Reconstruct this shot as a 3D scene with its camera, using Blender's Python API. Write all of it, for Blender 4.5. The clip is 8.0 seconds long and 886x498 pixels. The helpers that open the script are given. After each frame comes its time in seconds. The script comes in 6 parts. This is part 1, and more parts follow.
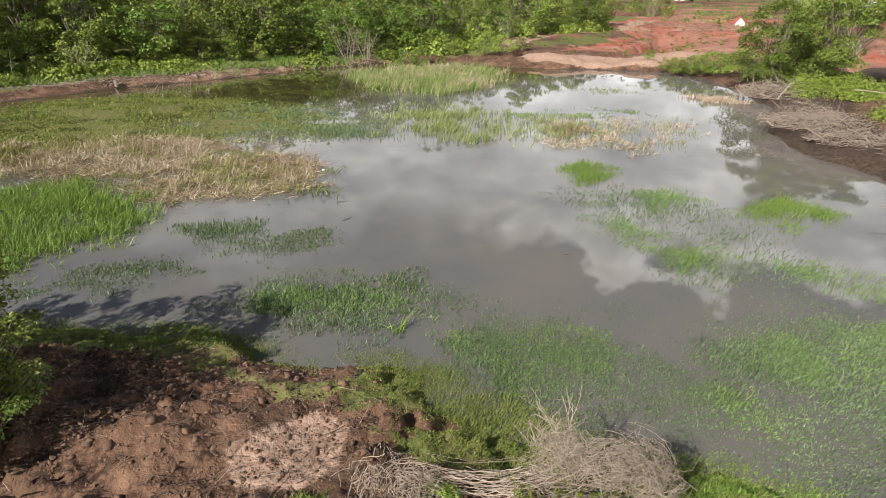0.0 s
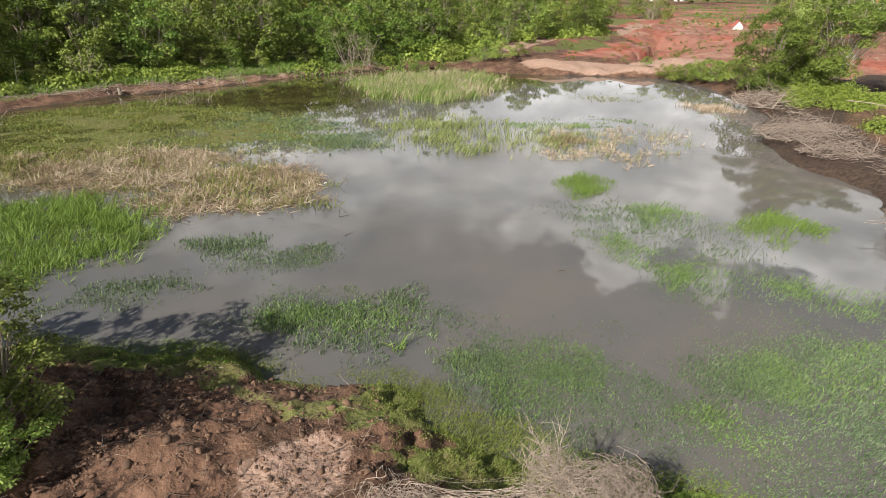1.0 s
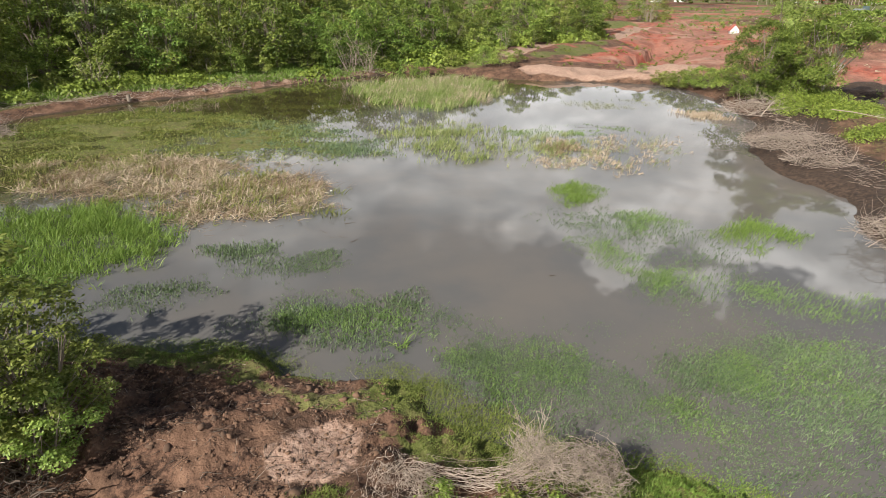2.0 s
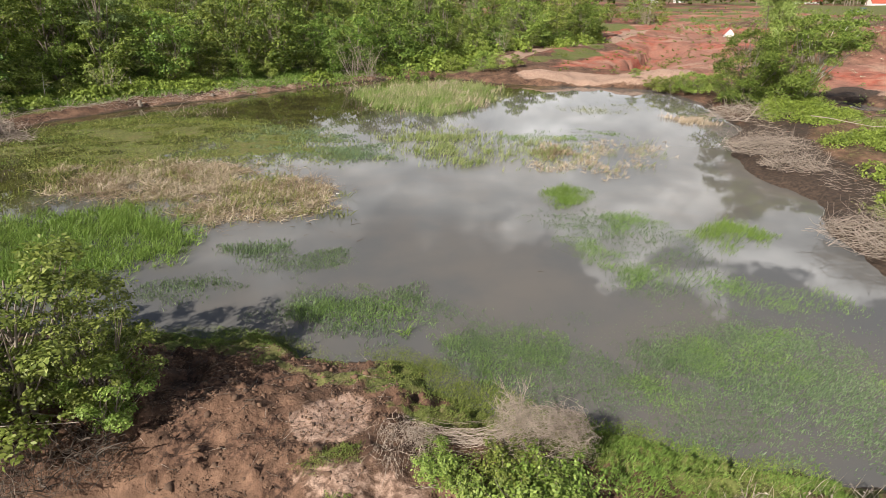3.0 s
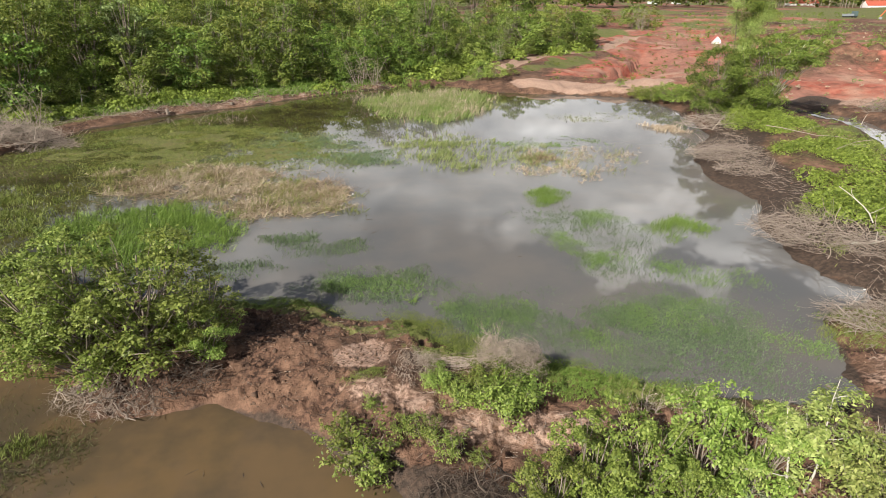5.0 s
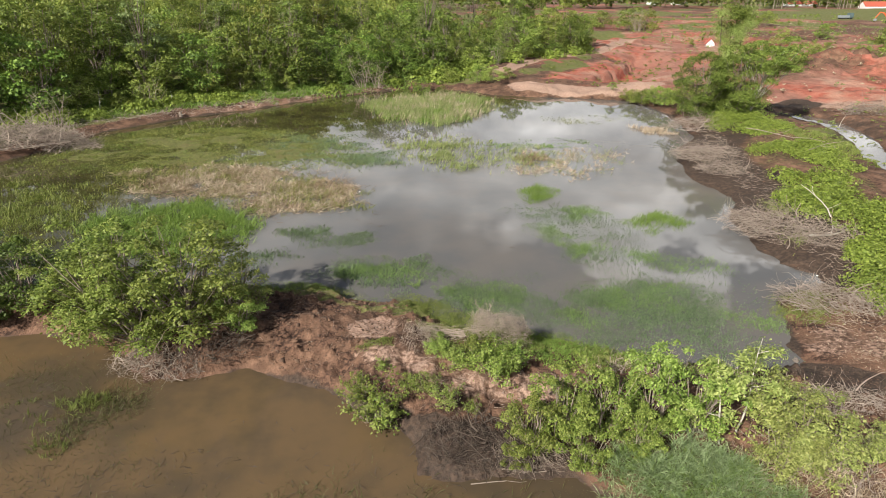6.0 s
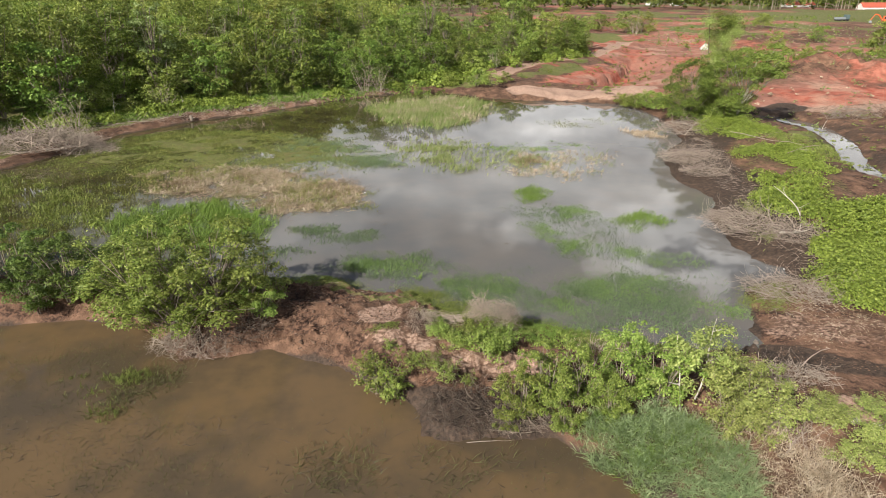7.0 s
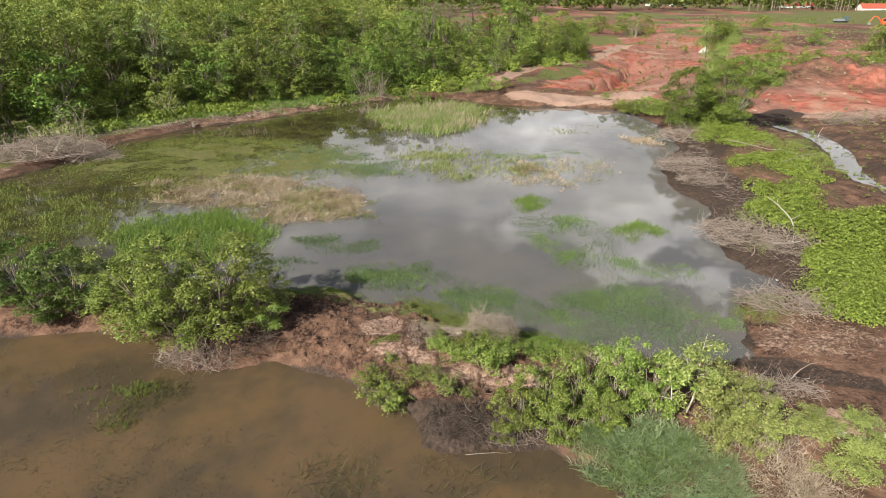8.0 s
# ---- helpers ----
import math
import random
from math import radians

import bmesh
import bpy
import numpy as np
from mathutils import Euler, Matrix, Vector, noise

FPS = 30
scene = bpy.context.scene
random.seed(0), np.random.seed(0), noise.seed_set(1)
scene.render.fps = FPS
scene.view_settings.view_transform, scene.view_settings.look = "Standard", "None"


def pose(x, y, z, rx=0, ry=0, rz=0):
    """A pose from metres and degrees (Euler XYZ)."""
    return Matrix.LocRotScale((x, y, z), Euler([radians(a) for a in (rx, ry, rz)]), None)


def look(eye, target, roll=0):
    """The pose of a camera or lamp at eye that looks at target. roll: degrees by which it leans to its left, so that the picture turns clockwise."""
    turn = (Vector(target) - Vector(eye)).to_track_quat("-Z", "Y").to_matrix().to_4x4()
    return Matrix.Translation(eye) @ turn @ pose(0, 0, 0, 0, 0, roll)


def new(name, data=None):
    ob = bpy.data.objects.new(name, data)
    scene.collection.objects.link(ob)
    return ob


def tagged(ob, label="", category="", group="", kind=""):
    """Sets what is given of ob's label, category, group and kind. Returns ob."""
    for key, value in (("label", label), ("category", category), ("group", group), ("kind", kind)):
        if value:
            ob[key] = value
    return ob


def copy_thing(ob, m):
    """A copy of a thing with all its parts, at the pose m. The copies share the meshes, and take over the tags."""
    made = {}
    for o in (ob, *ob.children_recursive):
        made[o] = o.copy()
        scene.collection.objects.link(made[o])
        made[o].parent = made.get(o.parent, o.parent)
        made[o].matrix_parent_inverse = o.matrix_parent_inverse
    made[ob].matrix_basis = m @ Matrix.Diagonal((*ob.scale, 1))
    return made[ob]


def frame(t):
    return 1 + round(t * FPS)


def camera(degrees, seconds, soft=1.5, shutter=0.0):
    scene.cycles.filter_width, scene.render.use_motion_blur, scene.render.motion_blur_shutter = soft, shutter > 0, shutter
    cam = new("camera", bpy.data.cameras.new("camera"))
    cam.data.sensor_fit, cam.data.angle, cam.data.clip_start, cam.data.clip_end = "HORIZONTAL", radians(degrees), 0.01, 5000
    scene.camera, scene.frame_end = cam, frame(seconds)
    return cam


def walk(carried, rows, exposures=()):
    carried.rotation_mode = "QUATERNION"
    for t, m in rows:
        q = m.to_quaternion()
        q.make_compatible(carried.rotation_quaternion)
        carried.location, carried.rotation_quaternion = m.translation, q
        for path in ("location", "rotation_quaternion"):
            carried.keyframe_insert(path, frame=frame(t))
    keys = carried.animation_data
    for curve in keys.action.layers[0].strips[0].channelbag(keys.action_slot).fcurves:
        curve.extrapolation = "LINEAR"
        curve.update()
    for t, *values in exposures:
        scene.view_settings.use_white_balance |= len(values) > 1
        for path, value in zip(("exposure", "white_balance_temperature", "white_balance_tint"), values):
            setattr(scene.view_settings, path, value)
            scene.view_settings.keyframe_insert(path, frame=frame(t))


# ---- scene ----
# ---------------------------------------------------------------- camera
cam = camera(73.0, 8.0, 0.9)
AIM = Vector((0.077, 1.841, -0.779))
PATH = [
    (0.0, (-1.575, 0.868, 6.297)),
    (0.5, (-1.562, 0.822, 6.543)),
    (1.0, (-1.560, 0.558, 6.915)),
    (1.5, (-1.577, 0.075, 7.272)),
    (3.0, (-1.612, -2.277, 8.265)),
    (3.5, (-1.638, -3.330, 8.634)),
    (4.0, (-1.672, -4.483, 8.982)),
    (4.5, (-1.722, -5.701, 9.381)),
    (6.0, (-1.867, -9.570, 10.475)),
    (6.5, (-1.925, -10.954, 10.819)),
    (7.0, (-1.962, -11.818, 11.223)),
    (7.5, (-1.965, -12.079, 11.598)),
    (8.0, (-1.964, -12.127, 11.916)),
]
walk(cam, [(t, look(eye, Vector(eye) + AIM, -0.1)) for t, eye in PATH])

# ---------------------------------------------------------------- sky and sun
SUN_ELEVATION = radians(35)
SHADOW_WAY = Vector((0.64, 0.77, 0)).normalized()      # shadows fall away to the right
scene.view_settings.exposure = 0.55


def make_world():
    world = bpy.data.worlds.new("sky")
    scene.world = world
    world.use_nodes = True
    nt = world.node_tree
    nt.nodes.clear()
    out = nt.nodes.new("ShaderNodeOutputWorld")
    sky = nt.nodes.new("ShaderNodeTexSky")
    sky.sky_type = "NISHITA"
    sky.sun_disc = False
    sky.sun_elevation = SUN_ELEVATION
    sky.sun_rotation = math.atan2(-SHADOW_WAY.x, -SHADOW_WAY.y)
    sky.dust_density = 2.0
    blue = nt.nodes.new("ShaderNodeBackground")
    blue.inputs[1].default_value = 0.047
    nt.links.new(sky.outputs[0], blue.inputs[0])
    # a bank of cloud over the low sky, with broken cloud above it
    co = nt.nodes.new("ShaderNodeTexCoord")
    sep = nt.nodes.new("ShaderNodeSeparateXYZ")
    nt.links.new(co.outputs["Generated"], sep.inputs[0])

    def noise_tex(scale, detail, rough, shift):
        mp = nt.nodes.new("ShaderNodeMapping")
        mp.inputs["Location"].default_value = shift
        mp.inputs["Scale"].default_value = (1, 1, 1.7)
        nt.links.new(co.outputs["Generated"], mp.inputs[0])
        n = nt.nodes.new("ShaderNodeTexNoise")
        n.inputs["Scale"].default_value = scale
        n.inputs["Detail"].default_value = detail
        n.inputs["Roughness"].default_value = rough
        nt.links.new(mp.outputs[0], n.inputs["Vector"])
        return n.outputs["Fac"]

    def math_node(op, a, b, clamp=False):
        m = nt.nodes.new("ShaderNodeMath")
        m.operation, m.use_clamp = op, clamp
        for k, v in enumerate((a, b)):
            if isinstance(v, (int, float)):
                m.inputs[k].default_value = v
            else:
                nt.links.new(v, m.inputs[k])
        return m.outputs[0]

    azimuth = math_node("ARCTAN2", sep.outputs["X"], sep.outputs["Y"])
    rising = math_node("ARCSINE", sep.outputs["Z"], 0.0)
    edge = noise_tex(9.0, 9, 0.56, (5.7, 0.3, 1.9))
    high = noise_tex(2.6, 8, 0.6, (8.1, 4.0, 2.0))
    flat = nt.nodes.new("ShaderNodeCombineXYZ")
    nt.links.new(azimuth, flat.inputs[0])
    nt.links.new(math_node("MULTIPLY", rising, 2.2), flat.inputs[1])
    inner = nt.nodes.new("ShaderNodeTexNoise")
    inner.inputs["Scale"].default_value = 7.0
    inner.inputs["Detail"].default_value = 7
    inner.inputs["Roughness"].default_value = 0.58
    nt.links.new(flat.outputs[0], inner.inputs["Vector"])

    def heap(at, wide, tall):
        """A cumulus heap on the bank: its azimuth, width and height in degrees."""
        d = math_node("DIVIDE", math_node("SUBTRACT", azimuth, radians(at)), radians(wide))
        return math_node("MULTIPLY", math_node("EXPONENT", math_node("MULTIPLY", math_node("MULTIPLY", d, d), -1.0), 0.0), radians(tall))

    top = math_node("ADD", math_node("MULTIPLY", math_node("SUBTRACT", edge, 0.5), 0.30), radians(20.6))
    for at, wide, tall in ((19.3, 3.0, 3.5), (29.5, 5.2, 2.6), (10.0, 3.0, 1.8), (39.5, 5.0, 2.4), (24.5, 3.0, 1.2), (3.5, 4.0, 2.2), (-14.0, 7.0, 6.0), (60.0, 9.0, 5.0), (-50.0, 9.0, 4.0)):
        top = math_node("ADD", top, heap(at, wide, tall))
    rise = math_node("SUBTRACT", top, rising)
    upper = math_node("MULTIPLY", math_node("SUBTRACT", high, 0.66), 8.0, True)
    # sunlit tops on the sunward heaps, and a bright veil low down
    sunward = math_node("MULTIPLY", math_node("ADD", azimuth, radians(-4)), 3.2, True)
    crisp = math_node("ADD", math_node("MULTIPLY", sunward, 40.0), 9.0)
    bank = math_node("MULTIPLY", math_node("ADD", rise, 0.006), crisp, True)
    cover = math_node("MAXIMUM", bank, upper)
    rim = math_node("MULTIPLY", math_node("SUBTRACT", 0.085, rise), 12.0, True)
    lit = math_node("MULTIPLY", rim, sunward)
    veil = math_node("MULTIPLY", math_node("SUBTRACT", radians(15), rising), 4.5, True)
    glow = math_node("ADD", math_node("MULTIPLY", lit, 0.36), math_node("MULTIPLY", math_node("SUBTRACT", inner.outputs["Fac"], 0.5), 1.25))
    glow = math_node("ADD", glow, math_node("ADD", math_node("MULTIPLY", veil, 0.10), math_node("ADD", math_node("MULTIPLY", sunward, 0.05), 0.41)))
    shade = nt.nodes.new("ShaderNodeValToRGB")
    shade.color_ramp.elements[0].position, shade.color_ramp.elements[0].color = 0.22, (0.20, 0.21, 0.225, 1)
    shade.color_ramp.elements[1].position, shade.color_ramp.elements[1].color = 0.95, (1.0, 0.98, 0.96, 1)
    low_tone = shade.color_ramp.elements.new(0.50)
    low_tone.color = (0.40, 0.40, 0.40, 1)
    nt.links.new(glow, shade.inputs[0])
    white = nt.nodes.new("ShaderNodeBackground")
    white.inputs[1].default_value = 2.1
    nt.links.new(shade.outputs[0], white.inputs[0])
    mix = nt.nodes.new("ShaderNodeMixShader")
    nt.links.new(cover, mix.inputs[0])
    nt.links.new(blue.outputs[0], mix.inputs[1])
    nt.links.new(white.outputs[0], mix.inputs[2])
    nt.links.new(mix.outputs[0], out.inputs[0])


make_world()
sun = new("sun", bpy.data.lights.new("sun", "SUN"))
sun.data.energy = 5.2
sun.data.angle = radians(0.6)
sun.data.color = (1.0, 0.955, 0.885)
sun.matrix_world = look(Vector((0, 0, 60)) - SHADOW_WAY * 60 / math.tan(SUN_ELEVATION), (0, 0, 0))


# ---------------------------------------------------------------- materials
class Nodes:
    """Small wrapper to write node trees in few lines."""

    def __init__(self, name):
        self.mat = bpy.data.materials.new(name)
        self.mat.use_nodes = True
        self.nt = self.mat.node_tree
        self.bsdf = self.nt.nodes["Principled BSDF"]
        self.out = self.nt.nodes["Material Output"]
        self.place = self.add("ShaderNodeNewGeometry").outputs["Position"]

    def add(self, kind, **inputs):
        n = self.nt.nodes.new(kind)
        for k, v in inputs.items():
            self.put(n.inputs[k.replace("_", " ")], v)
        return n

    def put(self, socket, v):
        if isinstance(v, bpy.types.NodeSocket):
            self.nt.links.new(v, socket)
        elif isinstance(v, tuple) and len(v) == 3 and socket.type == "RGBA":
            socket.default_value = (*v, 1)
        else:
            socket.default_value = v

    def noise(self, scale, detail=4, rough=0.55, vector=None):
        n = self.add("ShaderNodeTexNoise", Scale=scale, Detail=detail, Roughness=rough)
        self.put(n.inputs["Vector"], vector or self.place)
        return n.outputs["Fac"]

    def math(self, op, a, b=0.5, c=None, clamp=False):
        n = self.add("ShaderNodeMath")
        n.operation, n.use_clamp = op, clamp
        self.put(n.inputs[0], a)
        self.put(n.inputs[1], b)
        if c is not None:
            self.put(n.inputs[2], c)
        return n.outputs[0]

    def band(self, v, lo, hi):
        n = self.add("ShaderNodeMapRange")
        n.interpolation_type = "SMOOTHSTEP"
        for k, x in zip((0, 1, 2), (v, lo, hi)):
            self.put(n.inputs[k], x)
        return n.outputs[0]

    def mix(self, f, a, b, kind="MIX"):
        n = self.add("ShaderNodeMix")
        n.data_type, n.blend_type = "RGBA", kind
        self.put(n.inputs[0], f)
        self.put(n.inputs[6], a)
        self.put(n.inputs[7], b)
        return n.outputs[2]

    def bump(self, height, strength, distance):
        n = self.add("ShaderNodeBump", Height=height, Strength=strength, Distance=distance)
        self.put(self.bsdf.inputs["Normal"], n.outputs[0])
        return n

    def set(self, **kw):
        for k, v in kw.items():
            self.put(self.bsdf.inputs[k.replace("_", " ")], v)
        return self


def leaf_material(name, dark, mid, light, gloss=0.55, through_share=0.20, by_thing=True):
    n = Nodes(name)
    island = n.add("ShaderNodeNewGeometry").outputs["Random Per Island"]
    ob = n.add("ShaderNodeObjectInfo").outputs["Random"] if by_thing else 0.6
    ramp = n.add("ShaderNodeValToRGB", Fac=island)
    e = ramp.color_ramp.elements
    e[0].position, e[0].color = 0.0, (*dark, 1)
    e[1].position, e[1].color = 1.0, (*light, 1)
    m = e.new(0.55)
    m.color = (*mid, 1)
    patch = n.noise(0.9, 3)
    hsv = n.add("ShaderNodeHueSaturation", Color=ramp.outputs[0])
    n.put(hsv.inputs["Value"], n.math("MULTIPLY_ADD", ob, 0.60, n.math("MULTIPLY_ADD", patch, 0.6, 0.46)))
    n.put(hsv.inputs["Hue"], n.math("MULTIPLY_ADD", ob, 0.035, 0.482))
    n.set(Base_Color=hsv.outputs[0], Roughness=gloss)
    n.bsdf.inputs["Specular IOR Level"].default_value = 0.3
    tr = n.add("ShaderNodeBsdfTranslucent", Color=n.mix(0.5, hsv.outputs[0], (0.26, 0.33, 0.04)))
    mx = n.add("ShaderNodeMixShader")
    n.put(mx.inputs[0], through_share)
    n.put(mx.inputs[1], n.bsdf.outputs[0])
    n.put(mx.inputs[2], tr.outputs[0])
    n.put(n.out.inputs[0], mx.outputs[0])
    return n.mat


def bark_material(name, a, b, scale=14.0):
    n = Nodes(name)
    g = n.noise(scale, 6, 0.65)
    island = n.add("ShaderNodeNewGeometry").outputs["Random Per Island"]
    f = n.math("MULTIPLY_ADD", island, 0.5, n.math("MULTIPLY", g, 0.6), clamp=True)
    n.set(Base_Color=n.mix(f, a, b), Roughness=0.9)
    n.bump(g, 0.4, 0.02)
    return n.mat


def plain_material(name, colour, rough=0.6, metal=0.0, grain=20.0, amount=0.25):
    n = Nodes(name)
    g = n.noise(grain, 5)
    n.set(Base_Color=n.mix(n.math("MULTIPLY", g, amount), colour, tuple(0.45 * c for c in colour)), Roughness=rough, Metallic=metal)
    return n.mat


def ground_material():
    n = Nodes("earth")
    at = n.add("ShaderNodeAttribute")
    at.attribute_name = "cover"
    sp = n.add("ShaderNodeSeparateColor", Color=at.outputs["Color"])
    red, turf, pale, wet = sp.outputs[0], sp.outputs[1], sp.outputs[2], at.outputs["Alpha"]
    big, mid, fine = n.noise(0.12, 5), n.noise(0.9, 6, 0.6), n.noise(7.0, 4, 0.6)
    grit = n.noise(24.0, 3, 0.6)

    def edged(v, lo=0.38, hi=0.62, k=0.55):
        return n.band(n.math("MULTIPLY_ADD", n.math("SUBTRACT", mid, 0.5), k, n.math("MULTIPLY_ADD", n.math("SUBTRACT", fine, 0.5), 0.5, v)), lo, hi)

    clay = n.mix(n.band(n.noise(2.2, 5, 0.6), 0.35, 0.65), (0.108, 0.061, 0.039), (0.200, 0.116, 0.075))
    broken = n.mix(n.band(fine, 0.40, 0.60), (0.036, 0.021, 0.015), (0.150, 0.084, 0.055))
    soil = n.mix(n.band(n.math("MULTIPLY_ADD", n.math("SUBTRACT", fine, 0.5), 0.4, mid), 0.44, 0.56), clay, broken)
    soil = n.mix(n.math("MULTIPLY", n.band(n.noise(0.42, 5, 0.6), 0.50, 0.62), 0.62), soil, (0.060, 0.036, 0.024))
    soil = n.mix(n.math("MULTIPLY", n.band(grit, 0.58, 0.75), 0.4), soil, (0.11, 0.062, 0.04))
    wide = n.noise(0.045, 6, 0.6)
    earth = n.mix(n.band(mid, 0.36, 0.64), (0.31, 0.080, 0.050), (0.41, 0.155, 0.105))
    earth = n.mix(n.math("MULTIPLY", n.band(wide, 0.48, 0.56), 0.65), earth, (0.26, 0.155, 0.115))
    rut = n.noise(0.33, 6, 0.65)
    earth = n.mix(n.math("MULTIPLY", n.band(rut, 0.52, 0.62), 0.6), earth, (0.15, 0.082, 0.058))
    earth = n.mix(n.math("MULTIPLY", n.band(big, 0.52, 0.64), 0.6), earth, (0.42, 0.28, 0.20))
    earth = n.mix(n.math("MULTIPLY", n.band(fine, 0.5, 0.64), 0.45), earth, (0.16, 0.06, 0.04))
    grass = n.mix(n.band(fine, 0.3, 0.7), (0.075, 0.088, 0.022), (0.165, 0.175, 0.055))
    grass = n.mix(n.math("MULTIPLY", n.band(mid, 0.46, 0.62), 0.7), grass, (0.16, 0.135, 0.06))
    chalk = n.mix(n.band(fine, 0.35, 0.65), (0.28, 0.175, 0.125), (0.41, 0.28, 0.21))
    mud = n.mix(n.band(fine, 0.3, 0.7), (0.034, 0.025, 0.019), (0.085, 0.057, 0.041))
    col = n.mix(edged(red), soil, earth)
    col = n.mix(edged(pale), col, chalk)
    col = n.mix(edged(turf), col, grass)
    col = n.mix(edged(wet), col, mud)
    n.set(Base_Color=col, Roughness=n.math("MULTIPLY_ADD", wet, -0.22, 0.95))
    n.bsdf.inputs["Specular IOR Level"].default_value = 0.2
    h = n.math("MULTIPLY_ADD", grit, 0.12, n.math("MULTIPLY_ADD", fine, 0.6, n.math("MULTIPLY", mid, 1.8)))
    n.bump(h, 1.0, 0.09)
    return n.mat


def water_material(name, base, stain, stain_scale, ripple, shallows=None):
    n = Nodes(name)
    a, b = n.noise(stain_scale, 5, 0.55), n.noise(stain_scale * 6, 4)
    f = n.math("MULTIPLY_ADD", b, 0.3, n.math("MULTIPLY", a, 0.85))
    colour = n.mix(n.band(f, 0.45, 0.72), base, stain)
    if shallows:
        # clear brown shallows over drowned weed on the wooded side, the wood's dark reflection painted in
        sp = n.add("ShaderNodeSeparateXYZ", Vector=n.place)
        side = n.math("MULTIPLY_ADD", sp.outputs[0], -0.62, n.math("MULTIPLY", sp.outputs[1], 0.78))
        # carried west over the marsh, tree shade and reflection put into the water colour
        side = n.math("MAXIMUM", side, n.math("MULTIPLY_ADD", sp.outputs[0], -0.9, 21.0))
        side = n.math("MULTIPLY_ADD", n.noise(0.13, 4), 14.0, side)
        weed = n.mix(n.band(n.noise(0.5, 5, 0.6), 0.4, 0.62), shallows, (0.075, 0.072, 0.022))
        colour = n.mix(n.band(side, 39.0, 46.0), colour, weed)
    n.set(Base_Color=colour, Roughness=0.018, IOR=1.333)
    n.bsdf.inputs["Specular IOR Level"].default_value = 0.5
    wave = n.math("MULTIPLY_ADD", n.noise(9.0, 3), 0.35, n.noise(1.6, 3))
    n.bump(wave, ripple, 0.02)
    return n.mat


M_GROUND = ground_material()
M_POND = water_material("grey_turbid_water", (0.114, 0.110, 0.104), (0.146, 0.130, 0.113), 0.10, 0.022, (0.038, 0.033, 0.015))
M_BROWN = water_material("brown_turbid_water", (0.072, 0.054, 0.034), (0.126, 0.083, 0.042), 0.20, 0.025)
M_FOREST = leaf_material("forest_leaves", (0.046, 0.078, 0.013), (0.112, 0.165, 0.026), (0.215, 0.270, 0.052))
M_FOREST_LIGHT = leaf_material("light_forest_leaves", (0.065, 0.102, 0.017), (0.158, 0.215, 0.036), (0.285, 0.335, 0.078))
M_FOREST_YELLOW = leaf_material("yellow_forest_leaves", (0.115, 0.145, 0.024), (0.215, 0.258, 0.048), (0.335, 0.36, 0.095))
M_FOREST_GREY = leaf_material("grey_green_leaves", (0.09, 0.12, 0.036), (0.165, 0.20, 0.07), (0.265, 0.295, 0.12))
M_BUSH = leaf_material("bush_leaves", (0.075, 0.112, 0.018), (0.165, 0.22, 0.038), (0.285, 0.335, 0.085))
# bush leaves in darker tones that hold the shade at the dyke's left end
M_SHADEDBUSH = leaf_material("shade_toned_bush_leaves", (0.038, 0.062, 0.012), (0.075, 0.112, 0.020), (0.135, 0.175, 0.036))
M_YELLOW = leaf_material("young_leaves", (0.12, 0.155, 0.035), (0.235, 0.275, 0.07), (0.375, 0.40, 0.13))
M_CREEPER = leaf_material("creeper_leaves", (0.10, 0.135, 0.022), (0.185, 0.24, 0.038), (0.285, 0.335, 0.065), by_thing=False)
M_GRASS = leaf_material("water_grass_blades", (0.072, 0.108, 0.054), (0.124, 0.175, 0.090), (0.21, 0.262, 0.147), by_thing=False)
M_LUSH = leaf_material("lush_grass_blades", (0.085, 0.14, 0.022), (0.14, 0.215, 0.04), (0.22, 0.29, 0.07), by_thing=False)
M_TURF = leaf_material("bank_grass_blades", (0.09, 0.12, 0.022), (0.15, 0.18, 0.042), (0.235, 0.25, 0.075), by_thing=False)
M_MARSH = leaf_material("marsh_grass_blades", (0.11, 0.125, 0.025), (0.17, 0.185, 0.045), (0.25, 0.25, 0.08), by_thing=False)
M_REED = leaf_material("reed_blades", (0.12, 0.16, 0.045), (0.21, 0.25, 0.085), (0.36, 0.35, 0.17), by_thing=False)
M_SEDGE = leaf_material("sedge_blades", (0.15, 0.20, 0.095), (0.25, 0.325, 0.155), (0.39, 0.46, 0.24), by_thing=False)
M_STRAW = leaf_material("dead_straw", (0.23, 0.165, 0.11), (0.39, 0.30, 0.215), (0.55, 0.465, 0.36), 0.8, 0.15, by_thing=False)
M_DRY = leaf_material("brown_dead_stalks", (0.12, 0.075, 0.045), (0.23, 0.155, 0.10), (0.36, 0.27, 0.19), 0.8, 0.1, by_thing=False)
M_WEED = leaf_material("drowned_weed", (0.045, 0.042, 0.018), (0.075, 0.072, 0.028), (0.12, 0.12, 0.045), by_thing=False)
M_BARK = bark_material("grey_brown_bark", (0.09, 0.065, 0.045), (0.30, 0.25, 0.20))
M_PALEBARK = bark_material("pale_bark", (0.30, 0.26, 0.21), (0.58, 0.54, 0.47))
M_BRUSH = bark_material("dead_twigs", (0.17, 0.125, 0.095), (0.46, 0.38, 0.31))
M_TANGLE = bark_material("bleached_vine_stalks", (0.17, 0.125, 0.095), (0.50, 0.405, 0.325))
M_DARKTWIG = bark_material("wet_dark_twigs", (0.035, 0.025, 0.02), (0.12, 0.09, 0.065))


